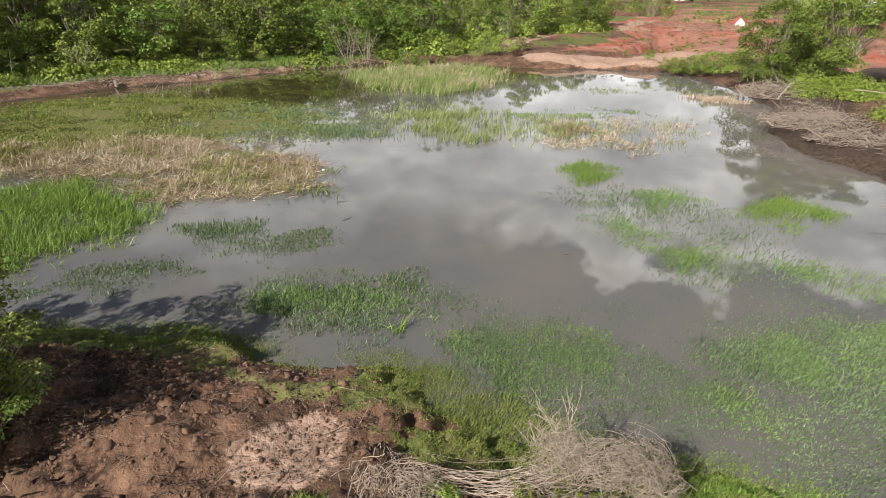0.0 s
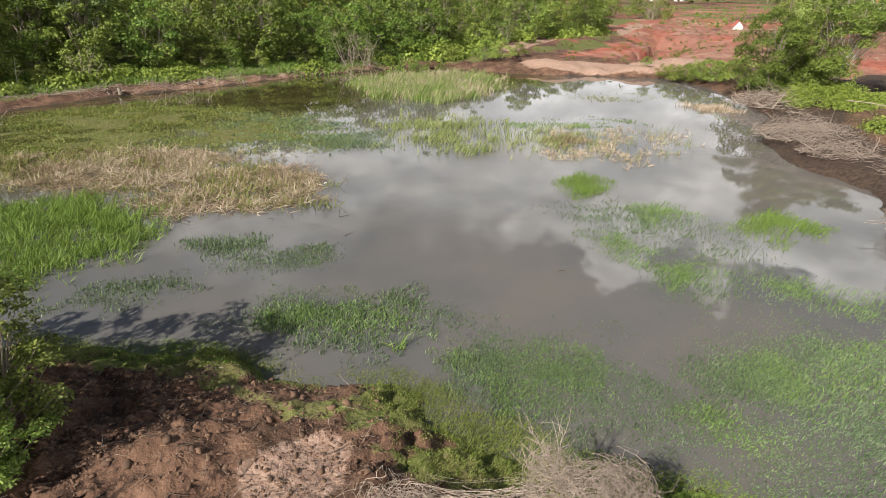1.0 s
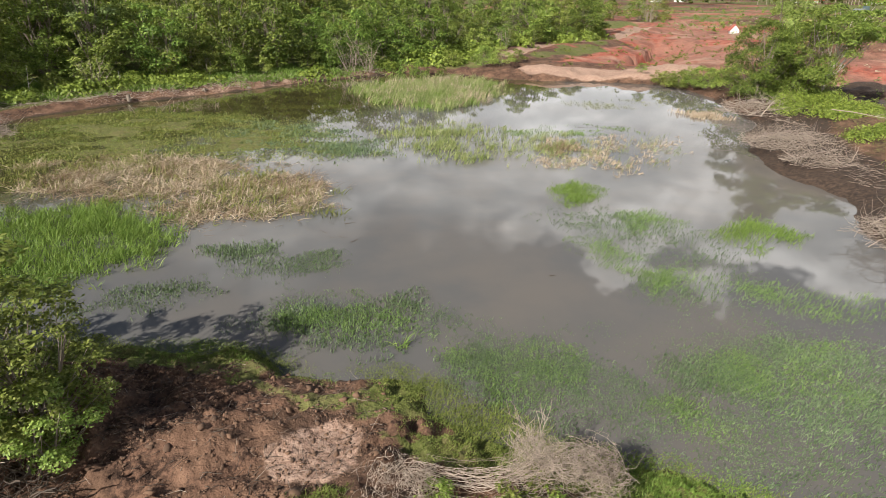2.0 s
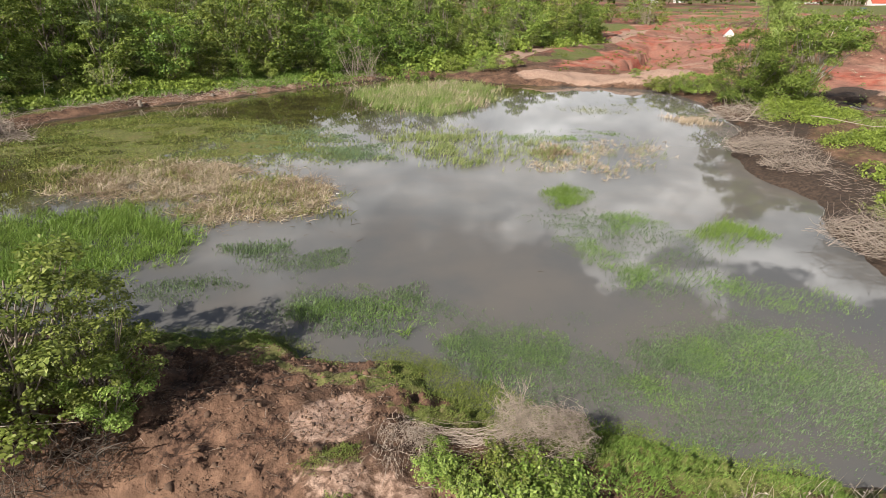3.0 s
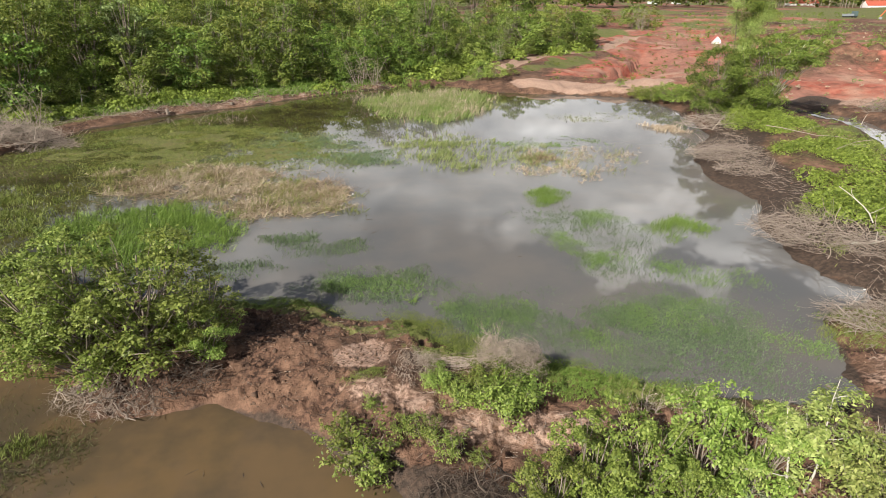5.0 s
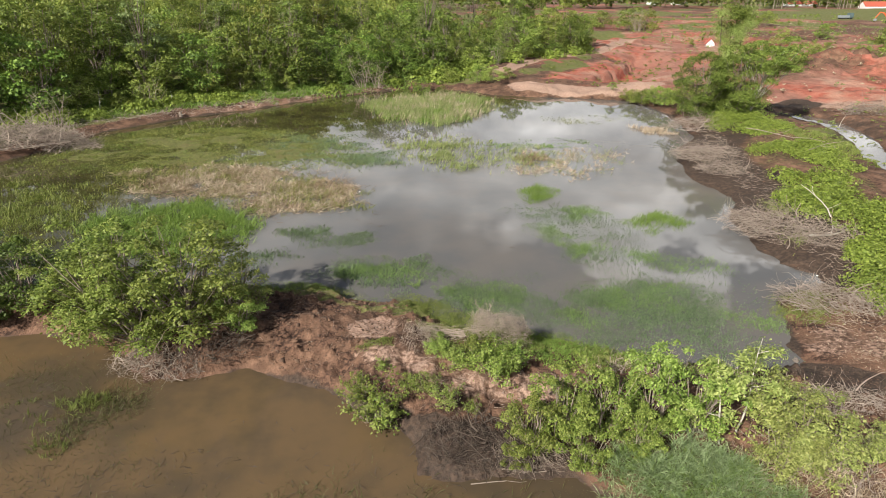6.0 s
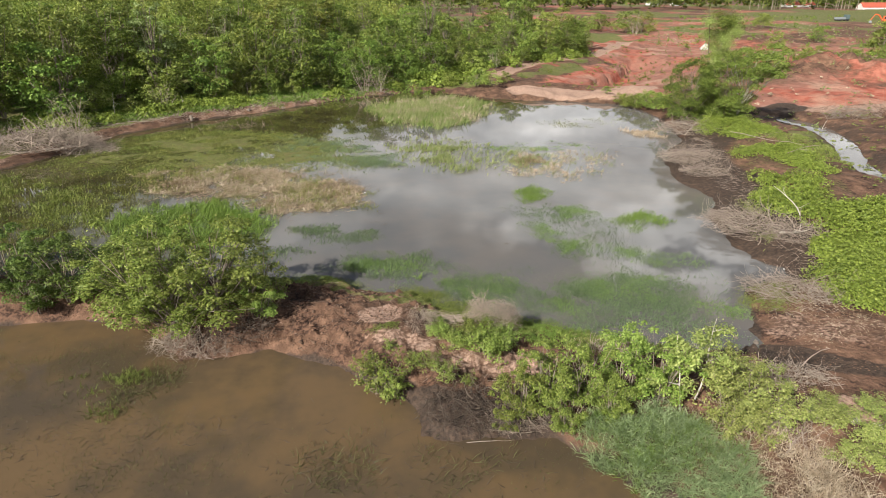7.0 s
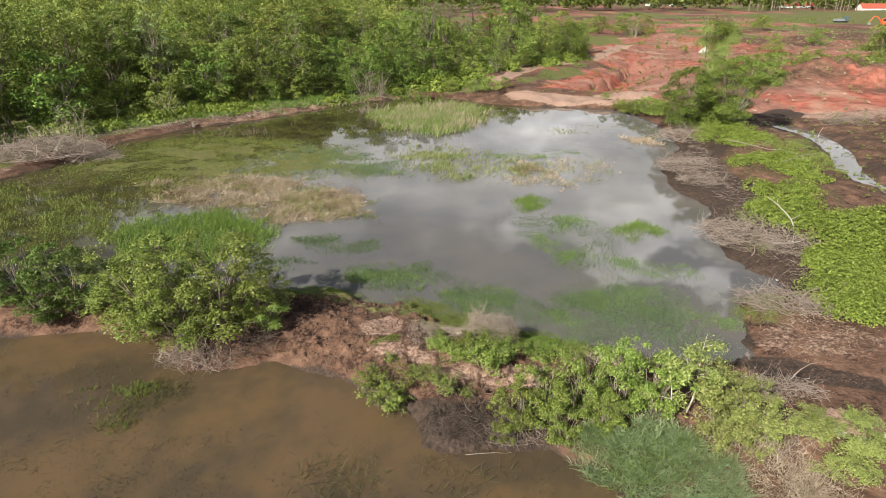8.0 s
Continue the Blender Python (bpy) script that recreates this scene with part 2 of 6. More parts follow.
# ---------------------------------------------------------------- arithmetic
def lattice_noise(x, y, seed=0):
    x, y = np.asarray(x, float), np.asarray(y, float)
    table = np.random.RandomState(seed).rand(256, 256)
    xi, yi = np.floor(x).astype(int), np.floor(y).astype(int)
    fx, fy = x - xi, y - yi
    fx, fy = fx * fx * (3 - 2 * fx), fy * fy * (3 - 2 * fy)
    a, b = table[xi % 256, yi % 256], table[(xi + 1) % 256, yi % 256]
    c, d = table[xi % 256, (yi + 1) % 256], table[(xi + 1) % 256, (yi + 1) % 256]
    return (a * (1 - fx) + b * fx) * (1 - fy) + (c * (1 - fx) + d * fx) * fy


def fbm(x, y, octaves=4, seed=0):
    total, amp = 0, 0.5
    for k in range(octaves):
        total = total + amp * (lattice_noise(x * 2 ** k + 7.3 * k, y * 2 ** k + 3.1 * k, seed + k) - 0.5)
        amp *= 0.5
    return total


def inside_distance(x, y, poly):
    """Distance to the outline, positive inside."""
    x, y = np.asarray(x, float), np.asarray(y, float)
    best, odd = np.full(x.shape, 1e9), np.zeros(x.shape, bool)
    for (ax, ay), (bx, by) in zip(poly, poly[1:] + poly[:1]):
        ex, ey = bx - ax, by - ay
        t = np.clip(((x - ax) * ex + (y - ay) * ey) / (ex * ex + ey * ey), 0, 1)
        best = np.minimum(best, np.hypot(x - ax - t * ex, y - ay - t * ey))
        if ey:
            odd ^= ((ay > y) != (by > y)) & (x < ex * (y - ay) / ey + ax)
    return np.where(odd, best, -best)


def line_distance(x, y, line):
    best = np.full(np.shape(x), 1e9)
    for (ax, ay), (bx, by) in zip(line, line[1:]):
        ex, ey = bx - ax, by - ay
        t = np.clip(((x - ax) * ex + (y - ay) * ey) / (ex * ex + ey * ey), 0, 1)
        best = np.minimum(best, np.hypot(x - ax - t * ex, y - ay - t * ey))
    return best


def smooth(v, lo, hi):
    t = np.clip((v - lo) / (hi - lo), 0, 1)
    return t * t * (3 - 2 * t)


# ---------------------------------------------------------------- plan
POND = [(-30, 14), (-24, 13), (-17, 12), (-12, 12), (-9.5, 11.9), (-7.3, 11.6), (-5.8, 11.4), (-4.9, 10.9), (-3.3, 10.2),
        (-2.3, 10.4), (-1.6, 9.9), (-1.5, 9.0), (-0.7, 8.4), (0.5, 8.0), (1.2, 8.0), (1.8, 7.5), (2.8, 7.2), (4.2, 6.3),
        (5.8, 5.9), (7.4, 5.5), (8.6, 5.3), (9.6, 5.3), (10.3, 6.6), (10.9, 8.4), (11.4, 9.6), (12.6, 10.2), (13.7, 10.8), (14.3, 11.9),
        (13.3, 12.9), (13.3, 14.8), (14.0, 18.6), (15.3, 20.2), (15.5, 22.7), (15.1, 25.7), (15.8, 29.5), (17.4, 33.4), (20.4, 37.3)]
POND += [(21.4, 43.4), (22.1, 47), (21.8, 51.5), (20.6, 55.2), (15, 57.5), (11.7, 58.1), (7, 60), (3, 64), (-3, 66), (-6, 63.4),
         (-11, 60), (-18.2, 52.3), (-23.9, 47.4), (-28.2, 41.7), (-29, 36), (-31, 31), (-35, 25)]
BROWN = [(-70, 6), (-40, 8), (-24, 8.5), (-17.5, 8.2), (-14.8, 8.5), (-12.3, 7.8), (-10, 5.5), (-8.2, 5.7), (-7.4, 6.2),
         (-5.3, 5.2), (-3.8, 4.0), (-2.4, 3.2), (-2.1, 1.4), (-0.5, 1.2), (1.8, 1.3), (2.4, 0.2), (3.6, -0.7), (7, -4.5),
         (12, -12), (16, -45), (-70, -45)]
STREAM = [(31.2, 47.5), (32.6, 44.4), (33.0, 40.9), (32.8, 38.2), (31.4, 34.2), (28.9, 29.5), (28.3, 26.4), (28.2, 22.5), (28.6, 10),
          (29.8, 10), (29.5, 22.5), (29.7, 26.4), (30.3, 28.9), (32.6, 33.0), (34.2, 36.4), (35.2, 40.1), (35.2, 43.9), (33.8, 47.2)]
PIT = [(17.0, 67.5), (24.2, 80), (32.5, 92), (38, 98.5), (46, 101), (41, 84), (35, 70), (30, 66.2), (23, 65.6)]
RED = [(9, 68), (10, 60), (16, 58.6), (22, 58.6), (29, 52), (34, 47.5), (44, 44), (60, 40), (300, 60), (900, 500), (300, 900), (100, 700),
       (10, 300), (28, 130), (32, 106), (20, 89), (12, 82)]
LIP = [(11.0, 62.0), (15.5, 59.6), (20.5, 58.4), (24.5, 60.5)]
RIM = [(9.5, 72), (15.7, 84.6), (23, 93), (31.7, 103.5), (39, 117), (46, 130)]
CREEPER = [(25.4, 44.8), (22.4, 38), (20.6, 33), (19.0, 28.3), (19.5, 24.2), (16.9, 18.9), (17, 17.1), (18.0, 16.0), (16.1, 12.6), (15.4, 10.3), (14.0, 8.3),
           (14.1, 6.9), (15.1, 6.3), (18.2, 8.4), (22.6, 16.2), (24.2, 22.8), (25.2, 28), (27, 34.9), (29.6, 43)]
FOREST_EDGE = [(-40, 12), (-38.5, 22), (-38.5, 31), (-36.0, 39.5), (-32.4, 44.8), (-28, 50), (-22, 55.6), (-16, 60.8), (-8, 64.5), (-3.2, 67.5), (3.5, 72),
               (11.9, 83.5), (20, 91), (31.3, 107)]
FOREST = FOREST_EDGE + [(34, 114), (26, 128), (16, 170), (-10, 330), (-420, 330), (-300, 12)]
FILM = [(-28.5, 37), (-26, 41), (-21, 44), (-15, 42.5), (-9, 39), (-5, 33), (-6, 29.8), (-10, 29), (-15, 28), (-24, 28.5), (-29, 31)]
DEADBED = [(-22, 28.6), (-15.7, 29.2), (-9.1, 27.8), (-7.6, 25.6), (-5.2, 22.9), (-5.2, 20.8), (-7.7, 20.4), (-10.6, 20.1), (-14.5, 22.6), (-20, 24.2)]
SOIL_PATCH = [(-4.4, 7.4), (-3.9, 8.2), (-3.2, 8.5), (-2.7, 8.1), (-2.6, 6.9), (-3.2, 6.5), (-4.1, 6.7)]
SAND = [(-4.0, 5.9), (-3.0, 6.2), (-1.5, 5.6), (-0.4, 5.2), (1.6, 4.9), (3.0, 4.7), (3.2, 3.8), (1.2, 3.4), (-0.6, 3.8), (-2.0, 4.6), (-3.4, 5.2)]


def ground_z(x, y):
    """Height of the ground at plan places."""
    x, y = np.asarray(x, float), np.asarray(y, float)
    wob = fbm(x * 0.9, y * 0.9, 4, 5) * 0.9 + fbm(x * 2.6, y * 2.6, 3, 6) * 0.35
    d_pond, d_brown = inside_distance(x, y, POND) + wob, inside_distance(x, y, BROWN) + wob * 0.8
    d_stream = inside_distance(x, y, STREAM) + wob * 0.6
    d = np.maximum(np.maximum(d_pond, d_brown), d_stream)
    out = np.maximum(-d, 0)
    cap = 0.62 + 0.5 * smooth(out, 2.5, 9) + fbm(x * 0.25, y * 0.25, 3, 11) * 0.7
    dyke = (1 - smooth(np.maximum(np.abs(x - 0.0) - 13, np.abs(y - 6) - 8), 0, 3))
    slope0 = 0.85 - 0.4 * dyke * smooth(d_pond - d_brown, -0.5, 1.5)
    land = cap * (1 - np.exp(-out * slope0 / np.maximum(cap, 0.2)))
    rough = fbm(x * 0.9, y * 0.9, 5, 24) * (0.7 - 0.2 * dyke) + (0.16 - np.abs(fbm(x * 1.7, y * 1.7, 5, 31))) * 0.6 * dyke
    crumb = smooth(fbm(x * 0.8, y * 0.8, 3, 37), -0.08, 0.1)
    rough = rough + np.maximum(fbm(x * 5.2, y * 5.2, 3, 35) - 0.02, 0) * (0.12 + 0.9 * crumb) * dyke
    rough = rough + fbm((x * 0.8 + y * 0.6) * 0.9, (y * 0.8 - x * 0.6) * 3.4, 4, 39) * 0.42 * dyke
    rough = rough * (1 - 0.75 * smooth(inside_distance(x, y, SOIL_PATCH), -0.4, 0.4)) * (1 - 0.8 * smooth(x, 8.5, 11) * (1 - smooth(x, 16, 19)))
    near = smooth(out, 0.0, 0.7) * (1 - 0.55 * smooth(out, 6, 30))
    land = land + rough * near * 0.8
    bed = -np.minimum(d * 0.35, 0.9)
    z = np.where(d > 0, bed, land)
    # flats of the marsh, just breaking the water
    flat = np.maximum(smooth(inside_distance(x, y, FILM), -0.5, 2.5), 0.75 * smooth(inside_distance(x, y, DEADBED), -0.3, 1.5)) * (d > 0)
    z = z * (1 - flat) + flat * (0.20 * fbm(x * 0.35, y * 0.8, 4, 15) + 0.13 * fbm(x * 1.6, y * 2.4, 4, 16) - 0.002)
    # the red pit and its spoil, and the red mound past the stream
    side = (x - 16.5) * 0.851 - (y - 67.5) * 0.527 - np.interp(y, (67.5, 72.9, 85.9, 99), (0, 2.3, 1.7, 0))
    along = (x - 16.5) * 0.527 + (y - 67.5) * 0.851
    jag = fbm(x * 0.9, y * 0.9, 4, 43) * 2.2
    within = smooth(along, -1.5, 0.8) * (1 - smooth(along, 33, 44))
    cut = np.interp(side + jag, (-9, -3, -0.35, 0.15, 2.2, 7, 13), (0, -0.5, -1.0, -2.7, -2.6, -0.7, 0.1))
    z = z + within * cut * (1 + 0.4 * fbm(x * 0.5, y * 0.5, 3, 3))
    z = z + (0.12 + 1.2 * fbm(x * 0.6, y * 0.6, 3, 44)) * np.exp(-(line_distance(x, y, LIP) / 2.2) ** 2) * smooth(-d, 0.2, 1.6)
    z = z + 2.5 * np.exp(-(((x - 57) / 14) ** 2 + ((y - 68) / 6) ** 2)) * (1 + 2.4 * fbm(x * 0.35, y * 0.35, 4, 41))
    z = z + 0.45 * np.exp(-((line_distance(x, y, RIM) - 2.4) / 1.6) ** 2) * smooth(y, 66, 76)
    z = z + smooth(y, 95, 130) * fbm(x * 0.11, y * 0.11, 5, 51) * 2.8 * smooth(x, -20, 40)
    return z


def spaced(lo, a, b, hi, fine, mid_step, growth=1.13):
    """Grid lines: fine between a and b, then wider and wider out to lo and hi."""
    inner = list(np.arange(a, b, fine))
    left, step, v = [], fine, a
    while v > lo:
        step = min(step * growth, mid_step if abs(v) < 110 else 1e9)
        v -= step
        left.append(v)
    right, step, v = [], fine, inner[-1]
    while v < hi:
        step = min(step * growth, mid_step if abs(v) < 130 else 1e9)
        v += step
        right.append(v)
    return np.array(left[::-1] + inner + right)


def fast_mesh(name, verts, faces):
    """A mesh from an array of places and an array of faces of one size (or several such arrays)."""
    faces = faces if isinstance(faces, list) else [faces]
    faces = [f for f in faces if len(f)]
    me = bpy.data.meshes.new(name)
    me.vertices.add(len(verts))
    me.vertices.foreach_set("co", np.asarray(verts, np.float32).ravel())
    loops = np.concatenate([f.ravel() for f in faces]).astype(np.int32)
    sizes = np.concatenate([np.full(len(f), f.shape[1]) for f in faces])
    me.loops.add(len(loops))
    me.loops.foreach_set("vertex_index", loops)
    me.polygons.add(len(sizes))
    starts = np.r_[0, np.cumsum(sizes)[:-1]].astype(np.int32)
    me.polygons.foreach_set("loop_start", starts)
    me.update(calc_edges=True)
    return me


def part(name, mesh, material, parent, label=""):
    ob = new(name, mesh)
    mesh.materials.clear()
    mesh.materials.append(material)
    if parent:
        ob.parent = parent
    if label:
        ob["label"] = label
    return ob


def make_ground():
    xs = spaced(-2600, -11, 14, 2600, 0.07, 0.5)
    ys = spaced(-2600, 0.0, 12.4, 2600, 0.07, 0.45)
    gx, gy = np.meshgrid(xs, ys)
    x, y = gx.ravel(), gy.ravel()
    z = ground_z(x, y)
    nx, ny = len(xs), len(ys)
    i = (np.arange(ny - 1)[:, None] * nx + np.arange(nx - 1)).ravel()
    me = fast_mesh("ground", np.c_[x, y, z], np.c_[i, i + 1, i + nx + 1, i + nx])
    me.polygons.foreach_set("use_smooth", np.ones(len(me.polygons), bool))
    d_pond, d_brown = inside_distance(x, y, POND), inside_distance(x, y, BROWN)
    wob = fbm(x * 0.3, y * 0.3, 4, 71)
    inside = smooth(inside_distance(x, y, RED) + wob * 4, -1.0, 1.5)
    band = [(33, 48.5), (48, 47), (80, 46), (80, 58), (46, 57), (37, 57)]
    strong = np.maximum(smooth(inside_distance(x, y, PIT) + wob * 5, -6, 0.5), smooth(inside_distance(x, y, band) + wob * 4, -1.5, 1.5))
    strong = np.maximum(strong, 0.62 * smooth(line_distance(x, y, [(47, 104), (52, 135), (90, 200), (160, 300)]), 16, 8))
    red = inside * np.maximum(strong, 0.46 + 0.9 * fbm(x * 0.07, y * 0.12, 4, 72))
    far_green = smooth(fbm(x * 0.03, y * 0.06, 5, 81), -0.02, 0.08) * smooth(y, 125, 150)
    pale = np.maximum(smooth(-line_distance(x, y, RIM) + wob, -1.9, -1.1), smooth(-line_distance(x, y, LIP) + wob * 2, -3.0, -1.8))
    pale = np.maximum(pale * 0.75, 0.9 * smooth(inside_distance(x, y, SOIL_PATCH) + wob * 0.7, -0.35, 0.35))
    pale = np.maximum(pale, 0.52 * smooth(inside_distance(x, y, SAND) + wob * 0.8, -0.5, 0.3))
    pale = np.maximum(pale, 0.62 * smooth(-np.hypot((x - 10.0) / 1.3, (y - 1.2) / 0.8), -1.3, -0.7))
    north = [(-34, 30), (-29.6, 38), (-25, 43.4), (-21, 50), (-14, 57.8), (-5, 65.4)]
    pale = np.maximum(pale, 0.46 * smooth(-line_distance(x, y, north) + wob * 2, -2.4, -1.0))
    pale = np.maximum(pale, 0.56 * smooth(inside_distance(x, y, [(33.4, 50.8), (38, 49.6), (47, 47.6), (60, 45), (60, 40.5), (42.3, 43.2), (36, 46)]) + wob * 4, -0.8, 1.0))
    for lane in ([(30, 67), (38, 80), (45, 98), (50, 112)], [(33, 67), (41, 81), (48, 99), (53, 113)]):
        pale = np.maximum(pale, 0.40 * smooth(-line_distance(x, y, lane) + wob * 2, -1.7, -0.4))
    spit = [(10.4, 6.8), (11.6, 7.4), (14.6, 6.4), (15.5, 4.8), (13.1, 3.9), (11.3, 4.8), (10.2, 5.9)]
    pale = np.maximum(pale, 0.44 * smooth(inside_distance(x, y, spit) + wob, -0.6, 0.6))
    turf = 0.85 * smooth(inside_distance(x, y, FOREST) + wob * 5, -8.5, -4.5) * smooth(-d_pond + wob * 2, 0.7, 2.4) * (1 - 0.8 * smooth(x, 6, 9))
    shore = (1 - smooth(np.abs(-d_pond - 0.6), 0.45, 1.2)) * smooth(x, -12, -8) * (1 - smooth(x, 7.3, 8.2)) * (1 - smooth(y, 12.5, 13.5))
    turf = np.maximum(turf, 0.95 * shore * smooth(fbm(x * 0.6, y * 0.6, 3, 91), -0.2, -0.05))
    turf = np.maximum(turf, 0.42 * smooth(inside_distance(x, y, CREEPER), -0.8, 0.4))
    for gx, gy, ga, gb in ((20.2, 81.5, 2.0, 6.5), (13.2, 72.6, 1.5, 3.5), (25.5, 92.0, 1.2, 2.6)):
        p, q = (x - gx) * 0.84 - (y - gy) * 0.54, (x - gx) * 0.54 + (y - gy) * 0.84
        turf = np.maximum(turf, 0.72 * smooth(-np.hypot(p / ga, q / gb) + wob * 2, -1.25, -0.7))
    turf = np.maximum(turf, 0.8 * smooth(inside_distance(x, y, [(28.4, 35), (29.8, 38.4), (31.6, 37.2), (31.4, 34.4), (29.4, 31)]) + wob, -0.5, 0.4))
    turf = np.maximum(turf, far_green * 0.9)
    meadow = [(60, 86), (75, 79), (110, 80), (125, 130), (80, 128), (64, 113)]
    turf = np.maximum(turf, 0.75 * smooth(inside_distance(x, y, meadow) + wob * 8, -3, 3) * smooth(fbm(x * 0.09, y * 0.16, 4, 83), -0.05, 0.08))
    field = [(150, 250), (300, 250), (420, 420), (200, 400)]
    turf = np.maximum(turf, smooth(inside_distance(x, y, field) + wob * 30, -8, 8))
    turf = np.maximum(turf, 0.6 * (1 - smooth(x, -30, -14)) * smooth(-d_brown, 0.5, 2) * (y < 16))
    flat = np.maximum(smooth(inside_distance(x, y, FILM), -0.5, 1.5), 0.6 * smooth(inside_distance(x, y, DEADBED), -0.3, 1.0))
    turf = np.maximum(turf, flat * 0.62)
    wet = 0.8 * np.maximum(smooth(d_pond + 0.35, 0.0, 0.5), smooth(d_brown + 0.4 + wob * 1.5, 0.0, 0.6)) * (1 - flat)
    black_mud = [(9.4, 6.4), (9.9, 5.4), (11.3, 4.2), (13.0, 3.3), (12.4, 2.5), (10.7, 3.4), (9.0, 3.8), (8.5, 5.1)]
    wet = np.maximum(wet, 0.85 * smooth(inside_distance(x, y, black_mud) + wob * 0.8, -0.35, 0.3))
    wet = np.maximum(wet, 0.52 * smooth(inside_distance(x, y, STREAM) + wob * 5, -3.2, -0.6))
    wet = np.maximum(wet, 0.92 * smooth(-np.abs(-d_pond - 2.0), -3.4, -1.0) * smooth(x, 11, 13) * (1 - smooth(y, 36, 44)) * smooth(y, 8.5, 11))
    wet = np.maximum(wet, 0.95 * smooth(-np.hypot((x - 35.2) / 2.6, (y - 47.8) / 2.2) + wob * 2, -1.2, -0.6))
    headland = [(-2.4, 1.0), (-0.5, 0.9), (1.8, 1.1), (2.4, 1.9), (0.6, 2.4), (-1.2, 3.0), (-2.5, 3.2)]
    wet = np.maximum(wet, 0.8 * smooth(inside_distance(x, y, headland) + wob * 1.2, -0.3, 0.3))
    layer = me.attributes.new("cover", "FLOAT_COLOR", "POINT")
    layer.data.foreach_set("color", np.c_[red, turf, pale, wet].astype(np.float32).ravel())
    ob = part("ground", me, M_GROUND, None)
    tagged(ob, "brown and red bare earth with turf, banks and ruts round two ponds", "ground", kind="structure")


make_ground()


def water_sheet(name, outline, z, material, label):
    cx, cy = np.mean(outline, axis=0)
    grown = []
    for x, y in outline:
        v = Vector((x - cx, y - cy))
        v = v + v.normalized() * 1.2
        grown.append((cx + v.x, cy + v.y))
    bm = bmesh.new()
    face = bm.faces.new([bm.verts.new((x, y, z)) for x, y in grown])
    bmesh.ops.triangulate(bm, faces=[face])
    bmesh.ops.recalc_face_normals(bm, faces=bm.faces)
    if bm.faces[:][0].normal.z < 0:
        bmesh.ops.reverse_faces(bm, faces=bm.faces)
    me = bpy.data.meshes.new(name)
    bm.to_mesh(me)
    bm.free()
    tagged(part(name, me, material, None), label, "water", kind="structure")


water_sheet("pond_water", POND, 0.0, M_POND, "still grey turbid pond water mirroring clouds and trees")
water_sheet("muddy_water", BROWN, 0.0, M_BROWN, "still brown muddy water below the earth dyke")
water_sheet("stream_water", STREAM, 0.05, M_POND, "narrow grey stream winding through dark mud")


# ---------------------------------------------------------------- plants
def unit(v):
    return v / np.maximum(np.linalg.norm(v, axis=-1, keepdims=True), 1e-9)


def leaf_arrays(rng, centres, size, slim=0.5, up=0.6, vary=0.35, face=None):
    """Rhombic leaves at the centres: places and faces. face: the way that the leaves turn to by and large."""
    n = len(centres)
    normal = rng.normal(size=(n, 3)) + np.array([0, 0, up * 1.6])
    normal = unit(normal if face is None else normal * 0.55 + face)
    along = unit(np.cross(normal, rng.normal(size=(n, 3))))
    side = np.cross(normal, along)
    ln = size * (1 + vary * rng.uniform(-1, 1, (n, 1)))
    wd = ln * slim
    v = np.stack([centres - along * ln * 0.5, centres + side * wd * 0.5 - along * ln * 0.05,
                  centres + along * ln * 0.5 - normal * ln * 0.12, centres - side * wd * 0.5 - along * ln * 0.05], 1)
    return v.reshape(-1, 3), np.arange(4 * n).reshape(n, 4)


def tube_arrays(lines, sides=5):
    """Tapered tubes round polylines of (places, radii)."""
    verts, faces, base = [], [], 0
    ang = np.arange(sides) * 2 * math.pi / sides
    for pts, rad in lines:
        pts, rad = np.asarray(pts, float), np.asarray(rad, float)
        tang = unit(np.gradient(pts, axis=0))
        ref = np.where(np.abs(tang[:, 2:3]) > 0.9, [[1.0, 0, 0]], [[0, 0, 1.0]])
        a = unit(np.cross(tang, ref))
        b = np.cross(tang, a)
        ring = pts[:, None] + rad[:, None, None] * (np.cos(ang)[None, :, None] * a[:, None] + np.sin(ang)[None, :, None] * b[:, None])
        verts.append(ring.reshape(-1, 3))
        k, s = np.meshgrid(np.arange(len(pts) - 1), np.arange(sides), indexing="ij")
        p, q = base + k * sides + s, base + k * sides + (s + 1) % sides
        faces.append(np.stack([p, q, q + sides, p + sides], -1).reshape(-1, 4))
        base += len(pts) * sides
    return np.concatenate(verts), np.concatenate(faces)


def limb(rng, start, way, length, r0, r1, steps=5, wobble=0.25, rise=0.0):
    pts, d = [np.array(start, float)], unit(np.array(way, float))
    for _ in range(steps):
        d = unit(d + rng.normal(size=3) * wobble + np.array([0, 0, rise]))
        pts.append(pts[-1] + d * length / steps)
    return np.array(pts), np.linspace(r0, r1, steps + 1)


